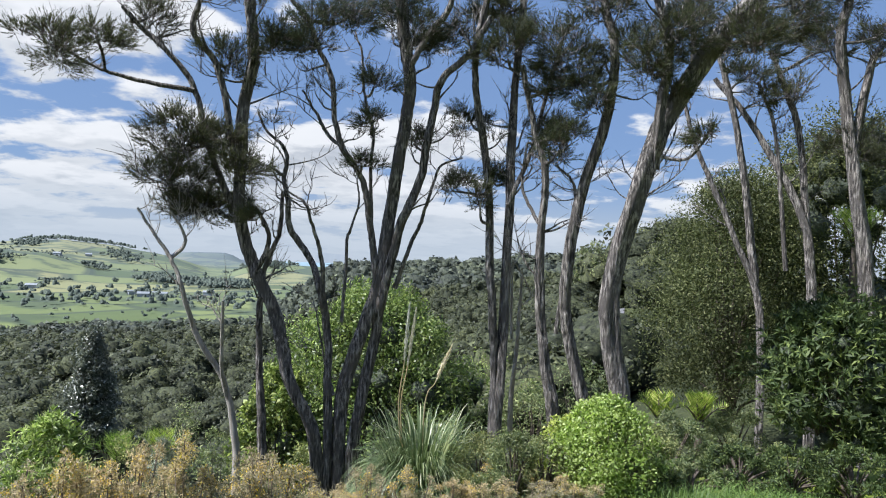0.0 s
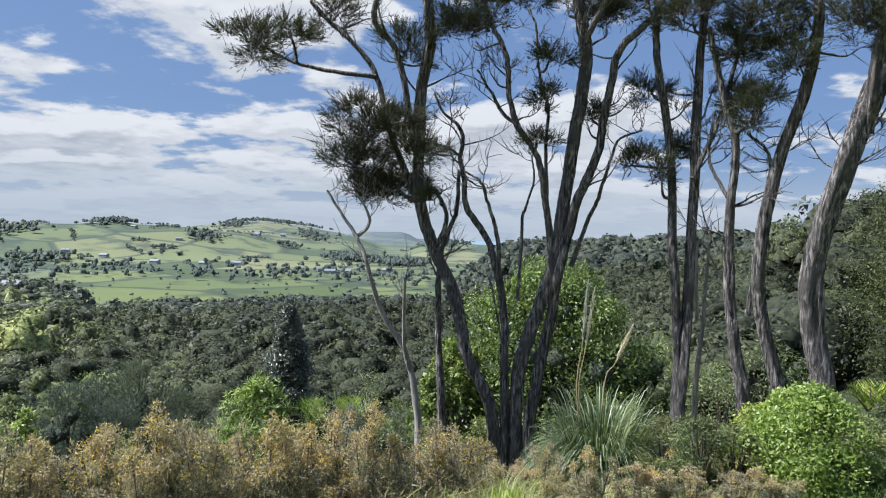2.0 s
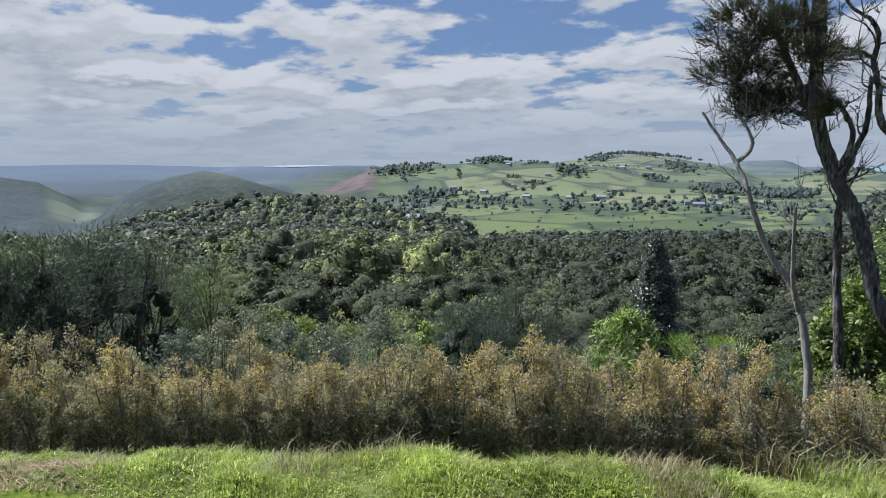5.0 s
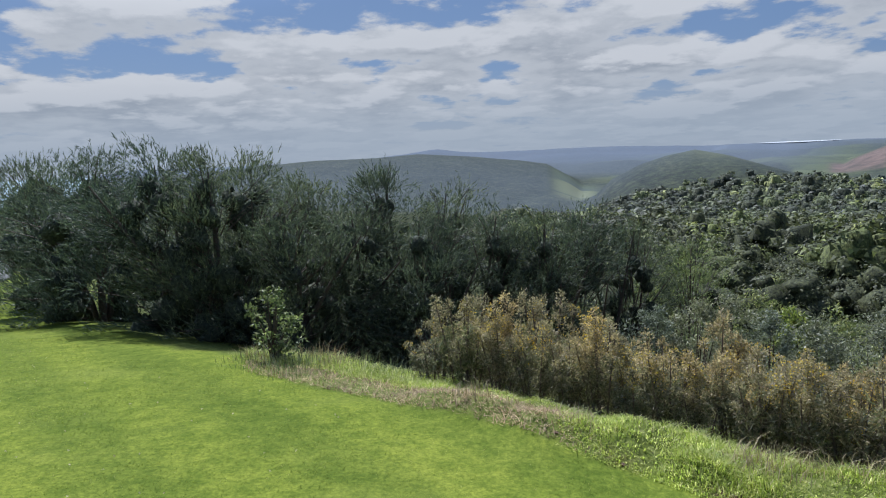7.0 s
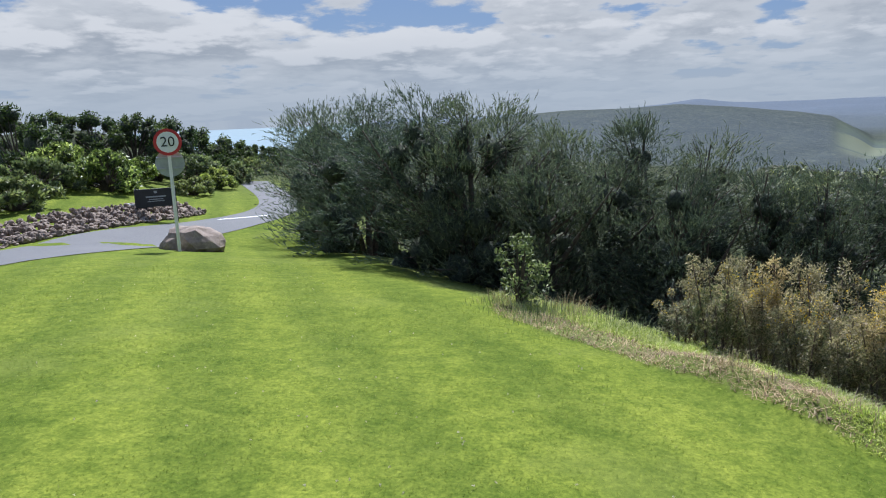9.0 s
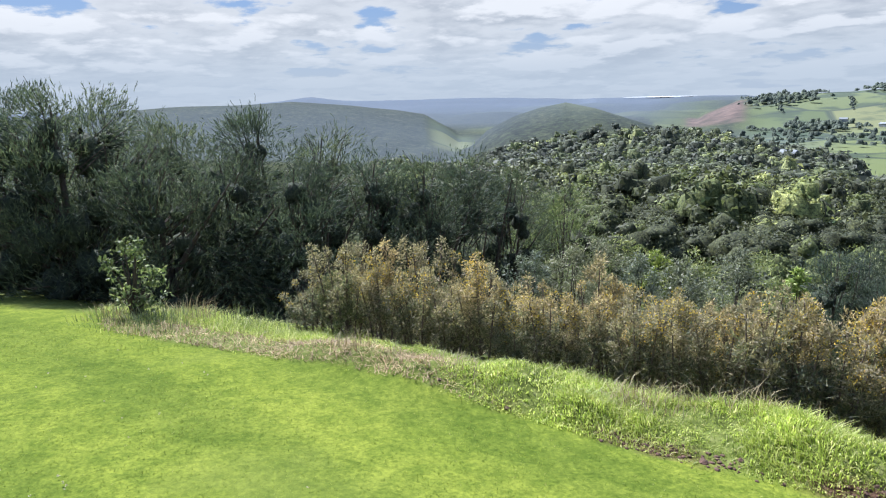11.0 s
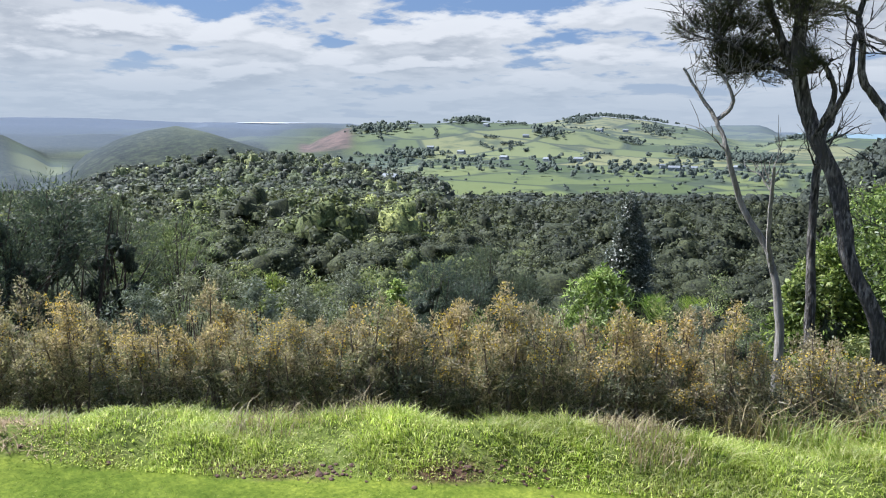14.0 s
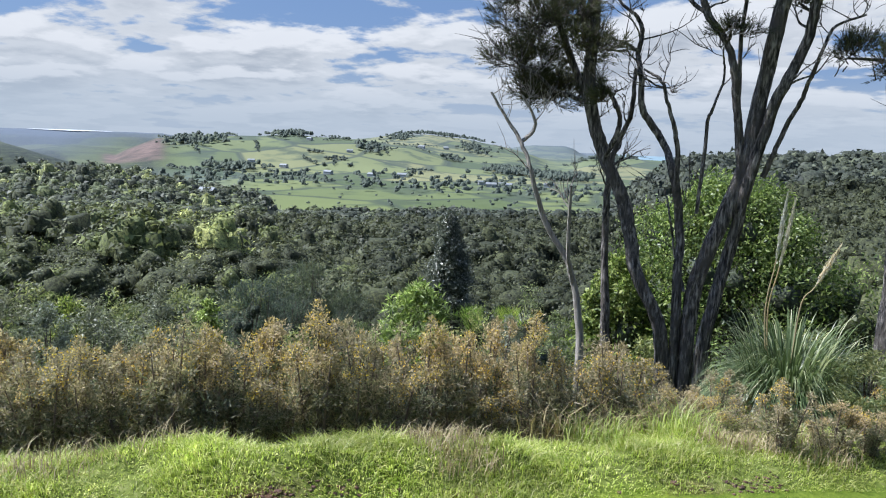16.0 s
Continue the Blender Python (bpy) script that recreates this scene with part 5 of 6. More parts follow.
leafy("scrub_bush", "low olive scrub under the kanuka trunks", "bush", -6.4, 6.7, -13.4, 0.4, "olive", 0.04, 8000, 34, width=0.22)
for az, d, el, half, mat in ((-20.0, 7.7, -14.4, 0.5, "olive"), (-23.6, 8.0, -13.0, 0.55, "broadleaf"), (-27.0, 8.2, -12.6, 0.55, "broadleaf"), (-31.0, 8.3, -12.0, 0.6, "broadleaf"), (-17.0, 7.4, -14.6, 0.4, "olive")):
    leafy("scrub_bush", "low shaded scrub beside the long grass", "bush", az, d, el, half, mat, 0.045, 6000, 36, width=0.3, solid=0.3)
leafy("lime_bush", "fresh lime-green bush with long narrow leaves", "bush", 28.6, 8.6, -11.4, 0.72, "lime", 0.09, 10000, 80, width=0.22, whorl=8)
leafy("young_shrub", "thin upright shrub with light green whorled leaves", "bush", 45.2, 7.6, -12.2, 0.24, "lime", 0.06, 3200, 26, width=0.3, whorl=8)
leafy("young_shrub", "thin upright shrub with pale leaves by the lawn", "bush", 96.2, 7.2, -10.0, 0.32, "olive", 0.055, 900, 20, width=0.45)
for az, d, el, half in ((62.0, 9.3, -11.6, 0.58), (59.0, 9.6, -11.2, 0.6), (53.6, 8.6, -12.4, 0.5), (49.6, 9.8, -11.4, 0.62), (65.2, 9.0, -12.4, 0.5), (56.4, 9.2, -12.2, 0.45)):
    leafy("tree_daisy", "grey-green bush with pale narrow leaves", "bush", az, d, el, half, "greyleaf", 0.055, 6500, 40, width=0.25, group="grey-green bushes")
leafy("lime_shrub", "small yellow-green leafy shrub", "bush", 55.0, 10.0, -11.9, 0.5, "puriri", 0.06, 4200, 24)
leafy("grey_round_bush", "round grey-green fine-leaved bush", "bush", 20.7, 12.0, -13.4, 0.62, "greyleaf", 0.055, 8000, 40, width=0.2)
leafy("conical_tree", "dark conical tree with glinting leaves", "tree", 26.3, 34.0, -5.6, 1.75, "conifer", 0.13, 20000, 110, base_z=-7.6, trunk=0.1, cone=True, solid=0.6)
for az, d, el, half in ((17.2, 14.0, -13.0, 0.9), (23.5, 15.0, -12.8, 0.9), (33.5, 13.5, -14.2, 0.8), (26.0, 12.5, -14.6, 0.7), (38.5, 12.5, -15.0, 0.8), (46.0, 12.0, -13.2, 0.8), (10.0, 12.5, -14.5, 0.8),
                        (52.0, 13.0, -11.6, 1.0), (57.5, 13.5, -10.6, 1.1), (47.5, 15.0, -10.8, 1.1), (-1.0, 11.5, -13.0, 0.9), (-8.0, 13.0, -9.5, 1.1), (-11.5, 16.0, -7.5, 1.2), (30.0, 17.0, -12.2, 1.2), (20.0, 19.0, -10.6, 1.4)):
    leafy("scrub_bush", "olive-green scrub on the slope", "bush", az, d, el, half, "olive", 0.08, 3600, 40, width=0.3, group="scrub on the slope")

# trees beyond the driveway
for az, d, el, half, mat in ((133.5, 30.0, 1.6, 2.4, "broadleaf"), (130.5, 27.0, -1.2, 1.9, "puriri"), (128.0, 26.0, -1.8, 1.5, "puriri"), (131.5, 38.0, 1.0, 2.6, "broadleaf"), (128.6, 37.0, 0.9, 2.4, "broadleaf"),
                             (126.0, 36.0, 0.8, 2.4, "broadleaf"), (123.6, 38.0, 0.3, 2.3, "broadleaf"), (121.3, 40.0, -0.6, 2.2, "broadleaf"), (119.2, 42.0, -1.4, 2.1, "broadleaf"), (117.2, 44.0, -2.0, 2.0, "broadleaf"),
                             (122.2, 27.0, -4.2, 0.9, "olive"), (120.4, 30.0, -3.6, 1.0, "puriri"), (118.6, 33.0, -3.2, 1.0, "olive"), (134.0, 22.0, -3.5, 1.3, "olive"), (115.6, 46.0, -2.2, 2.0, "broadleaf"), (132.6, 25.0, -2.2, 1.7, "olive"), (129.4, 29.0, -2.4, 1.9, "broadleaf"), (126.8, 29.0, -2.6, 1.7, "puriri"),
                             (124.6, 31.0, -2.4, 1.8, "broadleaf"), (122.4, 33.0, -2.4, 1.7, "olive"), (120.0, 36.0, -2.6, 1.7, "broadleaf"), (117.8, 38.0, -3.0, 1.4, "olive")):
    leafy("roadside_tree", "wind-shaped leafy tree beyond the driveway" if half > 1.2 else "low leafy bush beyond the driveway", "tree" if half > 1.2 else "bush", az, d, el, half, mat, 0.15 if half > 1.2 else 0.10, 4200, 36, trunk=0.07, solid=0.7)

# ---------------------------------------------------------------- toetoe, palms


def toetoe(az, d, h, w):
    x, y = spot(az, d)
    gz = ground_at(x, y)
    top = empty("toetoe_clump", pose(x, y, gz), "arching clump of toetoe grass with cream plumes", "grass")
    n = 5200
    th = rng.uniform(0, 6.28, n)
    ln = rng.uniform(0.6, 1.25, n) * h * 1.2
    out = rng.uniform(0.35, 1.2, n)
    base = np.stack([np.cos(th), np.sin(th), 0 * th], 1) * rng.uniform(0.02, 0.36, (n, 1))
    d3 = np.stack([np.cos(th), np.sin(th), 0 * th], 1)
    vs, fs = [], []
    seg = 7
    g = np.linspace(0, 1, seg)
    cen = base[:, None] + d3[:, None] * (g ** 1.6)[None, :, None] * (out * w)[:, None, None]
    zz = ln[:, None] * (g * 1.08)[None] - (g ** 2.0)[None] * (ln * out * 1.3)[:, None]
    cen[..., 2] += zz
    side = np.stack([-np.sin(th), np.cos(th), 0 * th], 1)[:, None]
    wd = (0.016 * (1 - g ** 2) + 0.002)[None, :, None]
    v = np.stack([cen - side * wd / 2, cen + side * wd / 2], 2).reshape(-1, 3)
    i = (np.arange(n) * seg * 2)[:, None]
    k = np.arange(seg - 1)[None] * 2
    f = np.stack([i + k, i + k + 1, i + k + 3, i + k + 2], -1).reshape(-1, 4)
    tagged(put("foliage", mesh_of("foliage", v, f), MAT["toetoe"], top), kind="stuff")
    # flowering stalks: bearing and elevation where they leave the leaves, where the plume begins and where it ends
    for foot_at, neck_at, tip_at in (((3.05, -12.6), (2.75, -8.4), (2.5, -3.8)), ((2.9, -12.6), (2.5, -8.8), (2.0, -4.3)), ((1.0, -11.8), (0.2, -9.9), (-0.9, -7.2))):
        q = [np.array([*spot(ba, d), height(ba, d, be)]) - np.array([x, y, gz]) for ba, be in (foot_at, neck_at, tip_at)]
        root = np.array([q[0][0] * 0.4, q[0][1] * 0.4, 0.1])
        stalk = put("stalk", mesh_of("stalk", *tube(smooth_path([(*root, 0.008), (*q[0], 0.007), (*q[1], 0.005), (*q[2], 0.002)], 6), 5, 0.0)), MAT["straw"], top)
        n = 1000
        t = rng.uniform(0.0, 1, (n, 1))
        dirn = unit(q[2] - q[1])
        swell = np.sin(np.clip(t[:, 0] * 0.9 + 0.08, 0, 1) * math.pi)[:, None]
        put("plume", mesh_of("plume", *spikes(q[1] + (q[2] - q[1]) * t + rng.normal(size=(n, 3)) * 0.009 * swell, dirn + rng.normal(size=(n, 3)) * 0.07, rng.uniform(0.04, 0.07, n), np.full(n, 0.005))),
            MAT["plume"], stalk, "dry cream feathery plume")


toetoe(1.2, 7.2, 1.32, 0.80)


def palm(az, d, base_z, h, fronds, size, label):
    x, y = bearing(az, d)
    top = empty("young_palm", pose(x, y, base_z), label, "palm", "young palms")
    lv, ribs = [], []
    for k in range(fronds):
        th = k / fronds * 6.28 + rng.uniform(-0.3, 0.3)
        d3 = np.array([math.cos(th), math.sin(th), 0])
        el = rng.uniform(0.85, 1.5)
        g = np.linspace(0.1, 1, 17)
        c = np.outer(g, d3) * size * math.cos(el) * 1.1 + np.array([0, 0, 1.0]) * (h + g * size * math.sin(el) - g ** 2.3 * size * 0.3)[:, None]
        ribs.append(tube(np.concatenate([c, (0.015 * (1.1 - g))[:, None]], 1), 4, 0.0))
        tang = unit(np.gradient(c, axis=0))
        sd = unit(np.cross(tang, [0, 0, 1.0]))
        for s in (-1, 1):
            al = unit(tang * 0.7 + sd * s * 0.8 + rng.normal(size=tang.shape) * 0.12)
            ln = size * 0.46 * np.sin(np.clip(g * 0.9 + 0.14, 0, 1) * 2.9)
            lv.append(leaves(c, al, np.cross(al, sd) + 1e-3, np.maximum(ln, 0.05), np.full(17, 0.013), 0.45))
    ribs.append(tube(smooth_path([(0, 0, -0.2, 0.07), (0, 0, h * 0.5, 0.06), (0, 0, h, 0.04)], 3), 7, 0.05))
    put("stem", mesh_of("stem", *join(*ribs)), MAT["twig"], top)
    put("crown", mesh_of("crown", *join(*lv)), MAT["palm"], top)


palm(-17.6, 9.6, -0.5, 0.12, 9, 0.5, "young palm with upright yellow-green fronds")
palm(-20.6, 9.4, -0.45, 0.12, 10, 0.52, "young palm with upright pale fronds")
palm(24.4, 18.0, -4.6, 1.1, 11, 1.0, "young palm among scrub")
palm(21.4, 18.6, -4.6, 1.0, 11, 1.0, "young palm among scrub")
palm(-30.5, 14.0, 1.2, 0.9, 9, 0.9, "young palm under the trees")

# ---------------------------------------------------------------- grass


def lawn_grass():
    n = 430000
    r = rng.uniform(1.6, 11.5, n)
    a = np.radians(rng.uniform(-2, 146, n))
    x, y = -np.sin(a) * r, np.cos(a) * r
    s = past_edge(x, y)
    ok = (s < 0.05) & (rng.uniform(0, 1, n) < np.clip((12 - r) / 5, 0, 1)) & (rng.uniform(-1.3, 0.5, n) < 0.6 * wave(x, y, 0.05, 2.0) + 0.6 * wave(x, y, 0.19, 5.0))
    x, y, r = x[ok], y[ok], r[ok]
    n = len(x)
    c = np.stack([x, y, land(x, y) - 0.003], 1)
    th = rng.uniform(0, 2 * np.pi, n)
    h = rng.uniform(0.010, 0.026, n) * (1 + 0.3 * wave(x, y, 0.4, 2.0)) * (0.7 + 0.05 * r)
    lie = rng.uniform(0.85, 1.5, n)
    along = np.stack([np.cos(th) * np.sin(lie), np.sin(th) * np.sin(lie), np.cos(lie)], 1)
    side = np.stack([-np.sin(th), np.cos(th), 0 * th], 1) * (0.0012 * (0.8 + r * 0.42))[:, None]
    v = np.stack([c - side, c + side, c + along * h[:, None]], 1).reshape(-1, 3)
    ob = put("lawn_grass", mesh_of("lawn_grass", v, np.arange(len(v)).reshape(-1, 3)), MAT["lawn"])
    tagged(ob, "short mown bright green lawn grass", "grass", kind="stuff")
    # clover heads
    m = 130
    r, a = rng.uniform(2.6, 9.0, m), np.radians(rng.normal(108, 14, m))
    x, y = -np.sin(a) * r, np.cos(a) * r
    ok = past_edge(x, y) < -0.4
    x, y = x[ok], y[ok]
    k = 7
    c = np.repeat(np.stack([x, y, land(x, y) + 0.018], 1), k, 0)
    v, f = leaves(c, rand_dirs(len(c), 0.6), rand_dirs(len(c), 0.5), np.full(len(c), 0.009), np.full(len(c), 0.006), 0.1)
    tagged(put("clover_flower", mesh_of("clover_flower", v, f), MAT["plume"]), "tiny white clover heads dotted over the lawn", "flowers", kind="stuff")


lawn_grass()


def rough_grass():
    def belt(n, lo, hi, seed):
        """Spots along the lawn's edge, lo to hi metres beyond it."""
        r = rng.uniform(3.4, 9.5, n)
        a = np.radians(rng.uniform(-12, 97, n))
        x, y = -np.sin(a) * r, np.cos(a) * r
        s = past_edge(x, y)
        clump = wave(x, y, 0.16, seed) + 0.6 * wave(x, y, 0.45, seed + 2)
        clump = np.maximum(clump, -0.7)
        ok = (s > lo) & (s < hi) & (rng.uniform(-1.6, 0.6, n) < clump)
        return x[ok], y[ok], s[ok], clump[ok]
    x, y, s, cl = belt(560000, -0.04, 1.6, 1.0)
    bare = (az_of(x, y) > 71) & (s < 0.45 + 0.1 * wave(x, y, 0.3, 3.0)) & (rng.uniform(0, 1, len(x)) < 0.97)
    x, y, s, cl = x[~bare], y[~bare], s[~bare], cl[~bare]
    near = np.argmin((x[:, None] - MOUNDS[None, :, 0]) ** 2 + (y[:, None] - MOUNDS[None, :, 1]) ** 2, 1)
    c = np.stack([x, y, land(x, y) - 0.01], 1)
    n = len(x)
    h = rng.uniform(0.03, 0.10, n) * (1 + 0.35 * np.clip(cl, -1, 1)) * np.interp(s, [0, 0.3, 0.8, 1.2, 1.6], [0.5, 0.75, 0.9, 1.3, 1.6])
    lean = rng.normal(size=(n, 3)) * [0.85, 0.85, 0]
    away = np.stack([x - MOUNDS[near, 0], y - MOUNDS[near, 1], 0 * x], 1) / MOUNDS[near, 2][:, None]
    lean = lean + away * np.clip(1.6 - np.linalg.norm(away, axis=1), 0, 0.6)[:, None]
    h = h * rng.uniform(0.65, 1.35, len(MOUNDS))[near] * (1 - 0.4 * np.clip((az_of(x, y) - 60) / 12, 0, 1))
    v, f = blades(c, lean, h, rng.uniform(0.0035, 0.007, n))
    tagged(put("rough_grass", mesh_of("rough_grass", v, f), MAT["rough_grass"]), "long uncut tussocky green grass along the lawn's edge", "grass", kind="stuff")
    # a tall fresh patch where the lawn runs out
    m = 15000
    r, a = rng.uniform(5.6, 7.2, m), rng.normal(-28, 5.5, m)
    x, y = -np.sin(np.radians(a)) * r, np.cos(np.radians(a)) * r
    ok = past_edge(x, y) + rng.normal(size=m) * 0.35 - 0.9 * np.clip(6.2 - r, 0, 1) > -2.4 + 0.5 * wave(x, y, 0.5, 3.0)
    x, y = x[ok], y[ok]
    m = len(x)
    v, f = blades(np.stack([x, y, land(x, y) - 0.01], 1), rng.normal(size=(m, 3)) * [0.6, 0.6, 0], rng.uniform(0.08, 0.26, m), rng.uniform(0.004, 0.008, m))
    tagged(put("long_grass", mesh_of("long_grass", v, f), MAT["long_grass"]), "tall fresh green grass under the shrubs", "grass", kind="stuff")
    x, y, s, cl = belt(220000, 0.12, 0.9, 6.0)
    ok = (wave(x, y, 0.35, 9.0) > rng.uniform(0.25, 0.8, len(x))) & (az_of(x, y) < 80)
    x, y, s = x[ok], y[ok], s[ok]
    n = len(x)
    c = np.stack([x, y, land(x, y) + rng.uniform(0, 0.06, n)], 1)
    lean = rng.normal(size=(n, 3)) * [0.75, 0.75, 0]
    v, f = blades(c, lean, rng.uniform(0.03, 0.12, n), rng.uniform(0.003, 0.006, n))
    tagged(put("dry_grass", mesh_of("dry_grass", v, f), MAT["straw"]), "dead straw-coloured grass lying in tufts", "grass", kind="stuff")
    # tall green tussocks and drooping dead grass where the gorse ends
    for name, mat, lo, hi, a0, a1, cnt, h0, h1, label in (("tussock", "rough_grass", 0.75, 1.5, 2, 17, 150000, 0.16, 0.36, "tall green grass tussocks at the foot of the gorse"),
                                                          ("dead_tussock", "straw", 0.95, 1.7, 6, 22, 60000, 0.25, 0.5, "drooping dead grass over the gorse stems")):
        x, y, s, cl = belt(cnt, lo, hi, 2.0)
        ok = (az_of(x, y) > a0) & (az_of(x, y) < a1) & (cl > 0.0)
        x, y = x[ok], y[ok]
        n = len(x)
        v, f = blades(np.stack([x, y, land(x, y) - 0.01], 1), rng.normal(size=(n, 3)) * [0.7, 0.7, 0], rng.uniform(h0, h1, n), rng.uniform(0.004, 0.008, n))
        tagged(put(name, mesh_of(name, v, f), MAT[mat]), label, "grass", kind="stuff")
    # brown mown thatch along the far part of the edge
    x, y, s, cl = belt(240000, -0.02, 0.5, 3.0)
    ok = (az_of(x, y) > 70 + rng.normal(size=len(x)) * 2)
    x, y = x[ok], y[ok]
    n = len(x)
    c = np.stack([x, y, land(x, y) + rng.uniform(0, 0.012, n)], 1)
    v, f = blades(c, rng.normal(size=(n, 3)) * [2.2, 2.2, 0], rng.uniform(0.01, 0.032, n), rng.uniform(0.003, 0.007, n))
    tagged(put("thatch", mesh_of("thatch", v, f), MAT["thatch"]), "brown dead thatch lying along the lawn's edge", "grass", kind="stuff")


rough_grass()


def tuft(az, d, h, n, mat, label):
    """A loose tuft of long grass."""
    x, y = spot(az, d)
    gz = ground_at(x, y)
    c = np.stack([rng.normal(size=n) * 0.15, rng.normal(size=n) * 0.15, np.full(n, -0.01)], 1)
    v, f = blades(c, unit(c * [1, 1, 0] + 1e-4) * rng.uniform(0.1, 0.9, (n, 1)) + rng.normal(size=(n, 3)) * [0.25, 0.25, 0], h * rng.uniform(0.45, 1.1, n), rng.uniform(0.003, 0.005, n))
    ob = put("grass_tuft", mesh_of("grass_tuft", v, f), MAT[mat])
    ob.matrix_world = pose(x, y, gz)
    tagged(ob, label, "grass", "grass tufts by the manuka", "stuff")


for az, out, h in ((98.4, 0.25, 0.14), (96.8, 0.2, 0.2), (95.2, 0.2, 0.30), (94.2, 0.5, 0.26), (92.0, 0.7, 0.2), (89.8, 1.0, 0.24), (87.2, 0.9, 0.18), (97.4, 0.6, 0.28), (92.8, 1.1, 0.3)):
    d = next(q for q in np.arange(3.5, 14, 0.05) if past_edge(*spot(az, q)) > out)
    dry = rng.random() < 0.45
    tuft(az, d, h * 0.65, 170, "straw" if dry else "olive", "dry straw-coloured tuft of long grass" if dry else "olive-green tuft of long grass")
leafy("young_gorse", "small fresh yellow-green gorse seedling before the gorse bushes", "bush", 51.8, 4.95, -20.4, 0.16, "lime", 0.028, 2600, 22, width=0.25, whorl=7)


def clod(x, y, size):
    bm = bmesh.new()
    bmesh.ops.create_icosphere(bm, subdivisions=2, radius=size)
    for v in bm.verts:
        v.co *= 1 + 0.5 * noise.noise(v.co * (3 / size) * 0.45 + Vector((x, y, 0)))
        v.co.z *= 0.6
    ob = part("soil_clod", bm, MAT["clod"], None)
    ob.location = (x, y, ground_at(x, y) + size * 0.15)
    tagged(ob, "turned clod of red-brown soil by the lawn", "soil", "soil clods")


def along_edge(t, out):
    """A place beside the lawn's edge, t along its near side."""
    ax, ay, bx, by = -0.56, 4.4, -5.0, 0.85
    return ax + (bx - ax) * t - 0.62 * out, ay + (by - ay) * t + 0.78 * out


def turned_soil():
    bm = bmesh.new()
    bmesh.ops.create_icosphere(bm, subdivisions=1, radius=1.0)
    ball = np.array([v.co for v in bm.verts])
    tri = np.array([[v.index for v in f.verts] for f in bm.faces])
    bm.free()
    vs, fs = [], []
    for k in range(900):
        t = rng.uniform(-0.1, 0.85)
        if wave(np.array(t * 10.0), np.array(0.0), 0.8, 2.0) < 0.34 + rng.normal() * 0.12:
            continue
        x, y = along_edge(t, 0.03 + rng.normal() * 0.05)
        s = rng.uniform(0.004, 0.014)
        vs.append(ball * (1 + 0.25 * rng.normal(size=(len(ball), 1))) * s * [1.3, 1, 0.5] + [x, y, ground_at(x, y) + s * 0.25])
        fs.append(tri + len(ball) * (len(vs) - 1))
    tagged(put("turned_soil", mesh_of("turned_soil", np.concatenate(vs), np.concatenate(fs)), MAT["clod"]), "crumbs of dark red-brown soil along the lawn's edge", "soil", kind="stuff")


turned_soil()
for k in range(14):
    clod(*along_edge(rng.uniform(0, 1), 0.06 + rng.normal() * 0.03), rng.uniform(0.012, 0.024))

# ---------------------------------------------------------------- road, sign, stones


def strip(name, line, width, lift, material, label, category, kind="structure"):
    p = smooth_path([(x, y, 0, w) for (x, y), w in zip(line, width)], 6)
    t = unit(np.gradient(p[:, :2], axis=0))
    n = np.stack([-t[:, 1], t[:, 0]], 1)
    cols = np.linspace(-0.5, 0.5, 7)
    xy = p[:, None, :2] + n[:, None] * (p[:, 3:4] * cols[None])[..., None]
    z = land(xy[..., 0], xy[..., 1]) + lift
    v = np.concatenate([xy, z[..., None]], -1).reshape(-1, 3)
    i = np.arange(len(p) - 1)[:, None] * 7
    j = np.arange(6)[None]
    f = np.stack([i + j, i + j + 1, i + j + 8, i + j + 7], -1).reshape(-1, 4)
    return tagged(put(name, mesh_of(name, v, f, True), material), label, category, kind=kind)


strip("road", [(2.0, -11.4), (-4.0, -9.7), (-9.2, -9.2), (-13.5, -10.0), (-17.0, -9.8), (-20.5, -9.9), (-24.0, -11.4), (-30.0, -15.5)], [3.2, 3.2, 3.0, 2.2, 1.7, 1.5, 1.4, 1.4], 0.012, MAT["asphalt"],
      "narrow grey asphalt driveway curving away past the lawn", "road")
strip("road", [(9.4, 40.0), (11.4, 48.0), (14.0, 58.0)], [2.4, 2.4, 2.4], 0.1, MAT["asphalt"], "grey asphalt road seen between the trunks", "road")
strip("road_marking", [(-17.9, -10.3), (-19.6, -9.5)], [0.10, 0.10], 0.022, MAT["white_paint"], "white painted line across the driveway", "road marking")


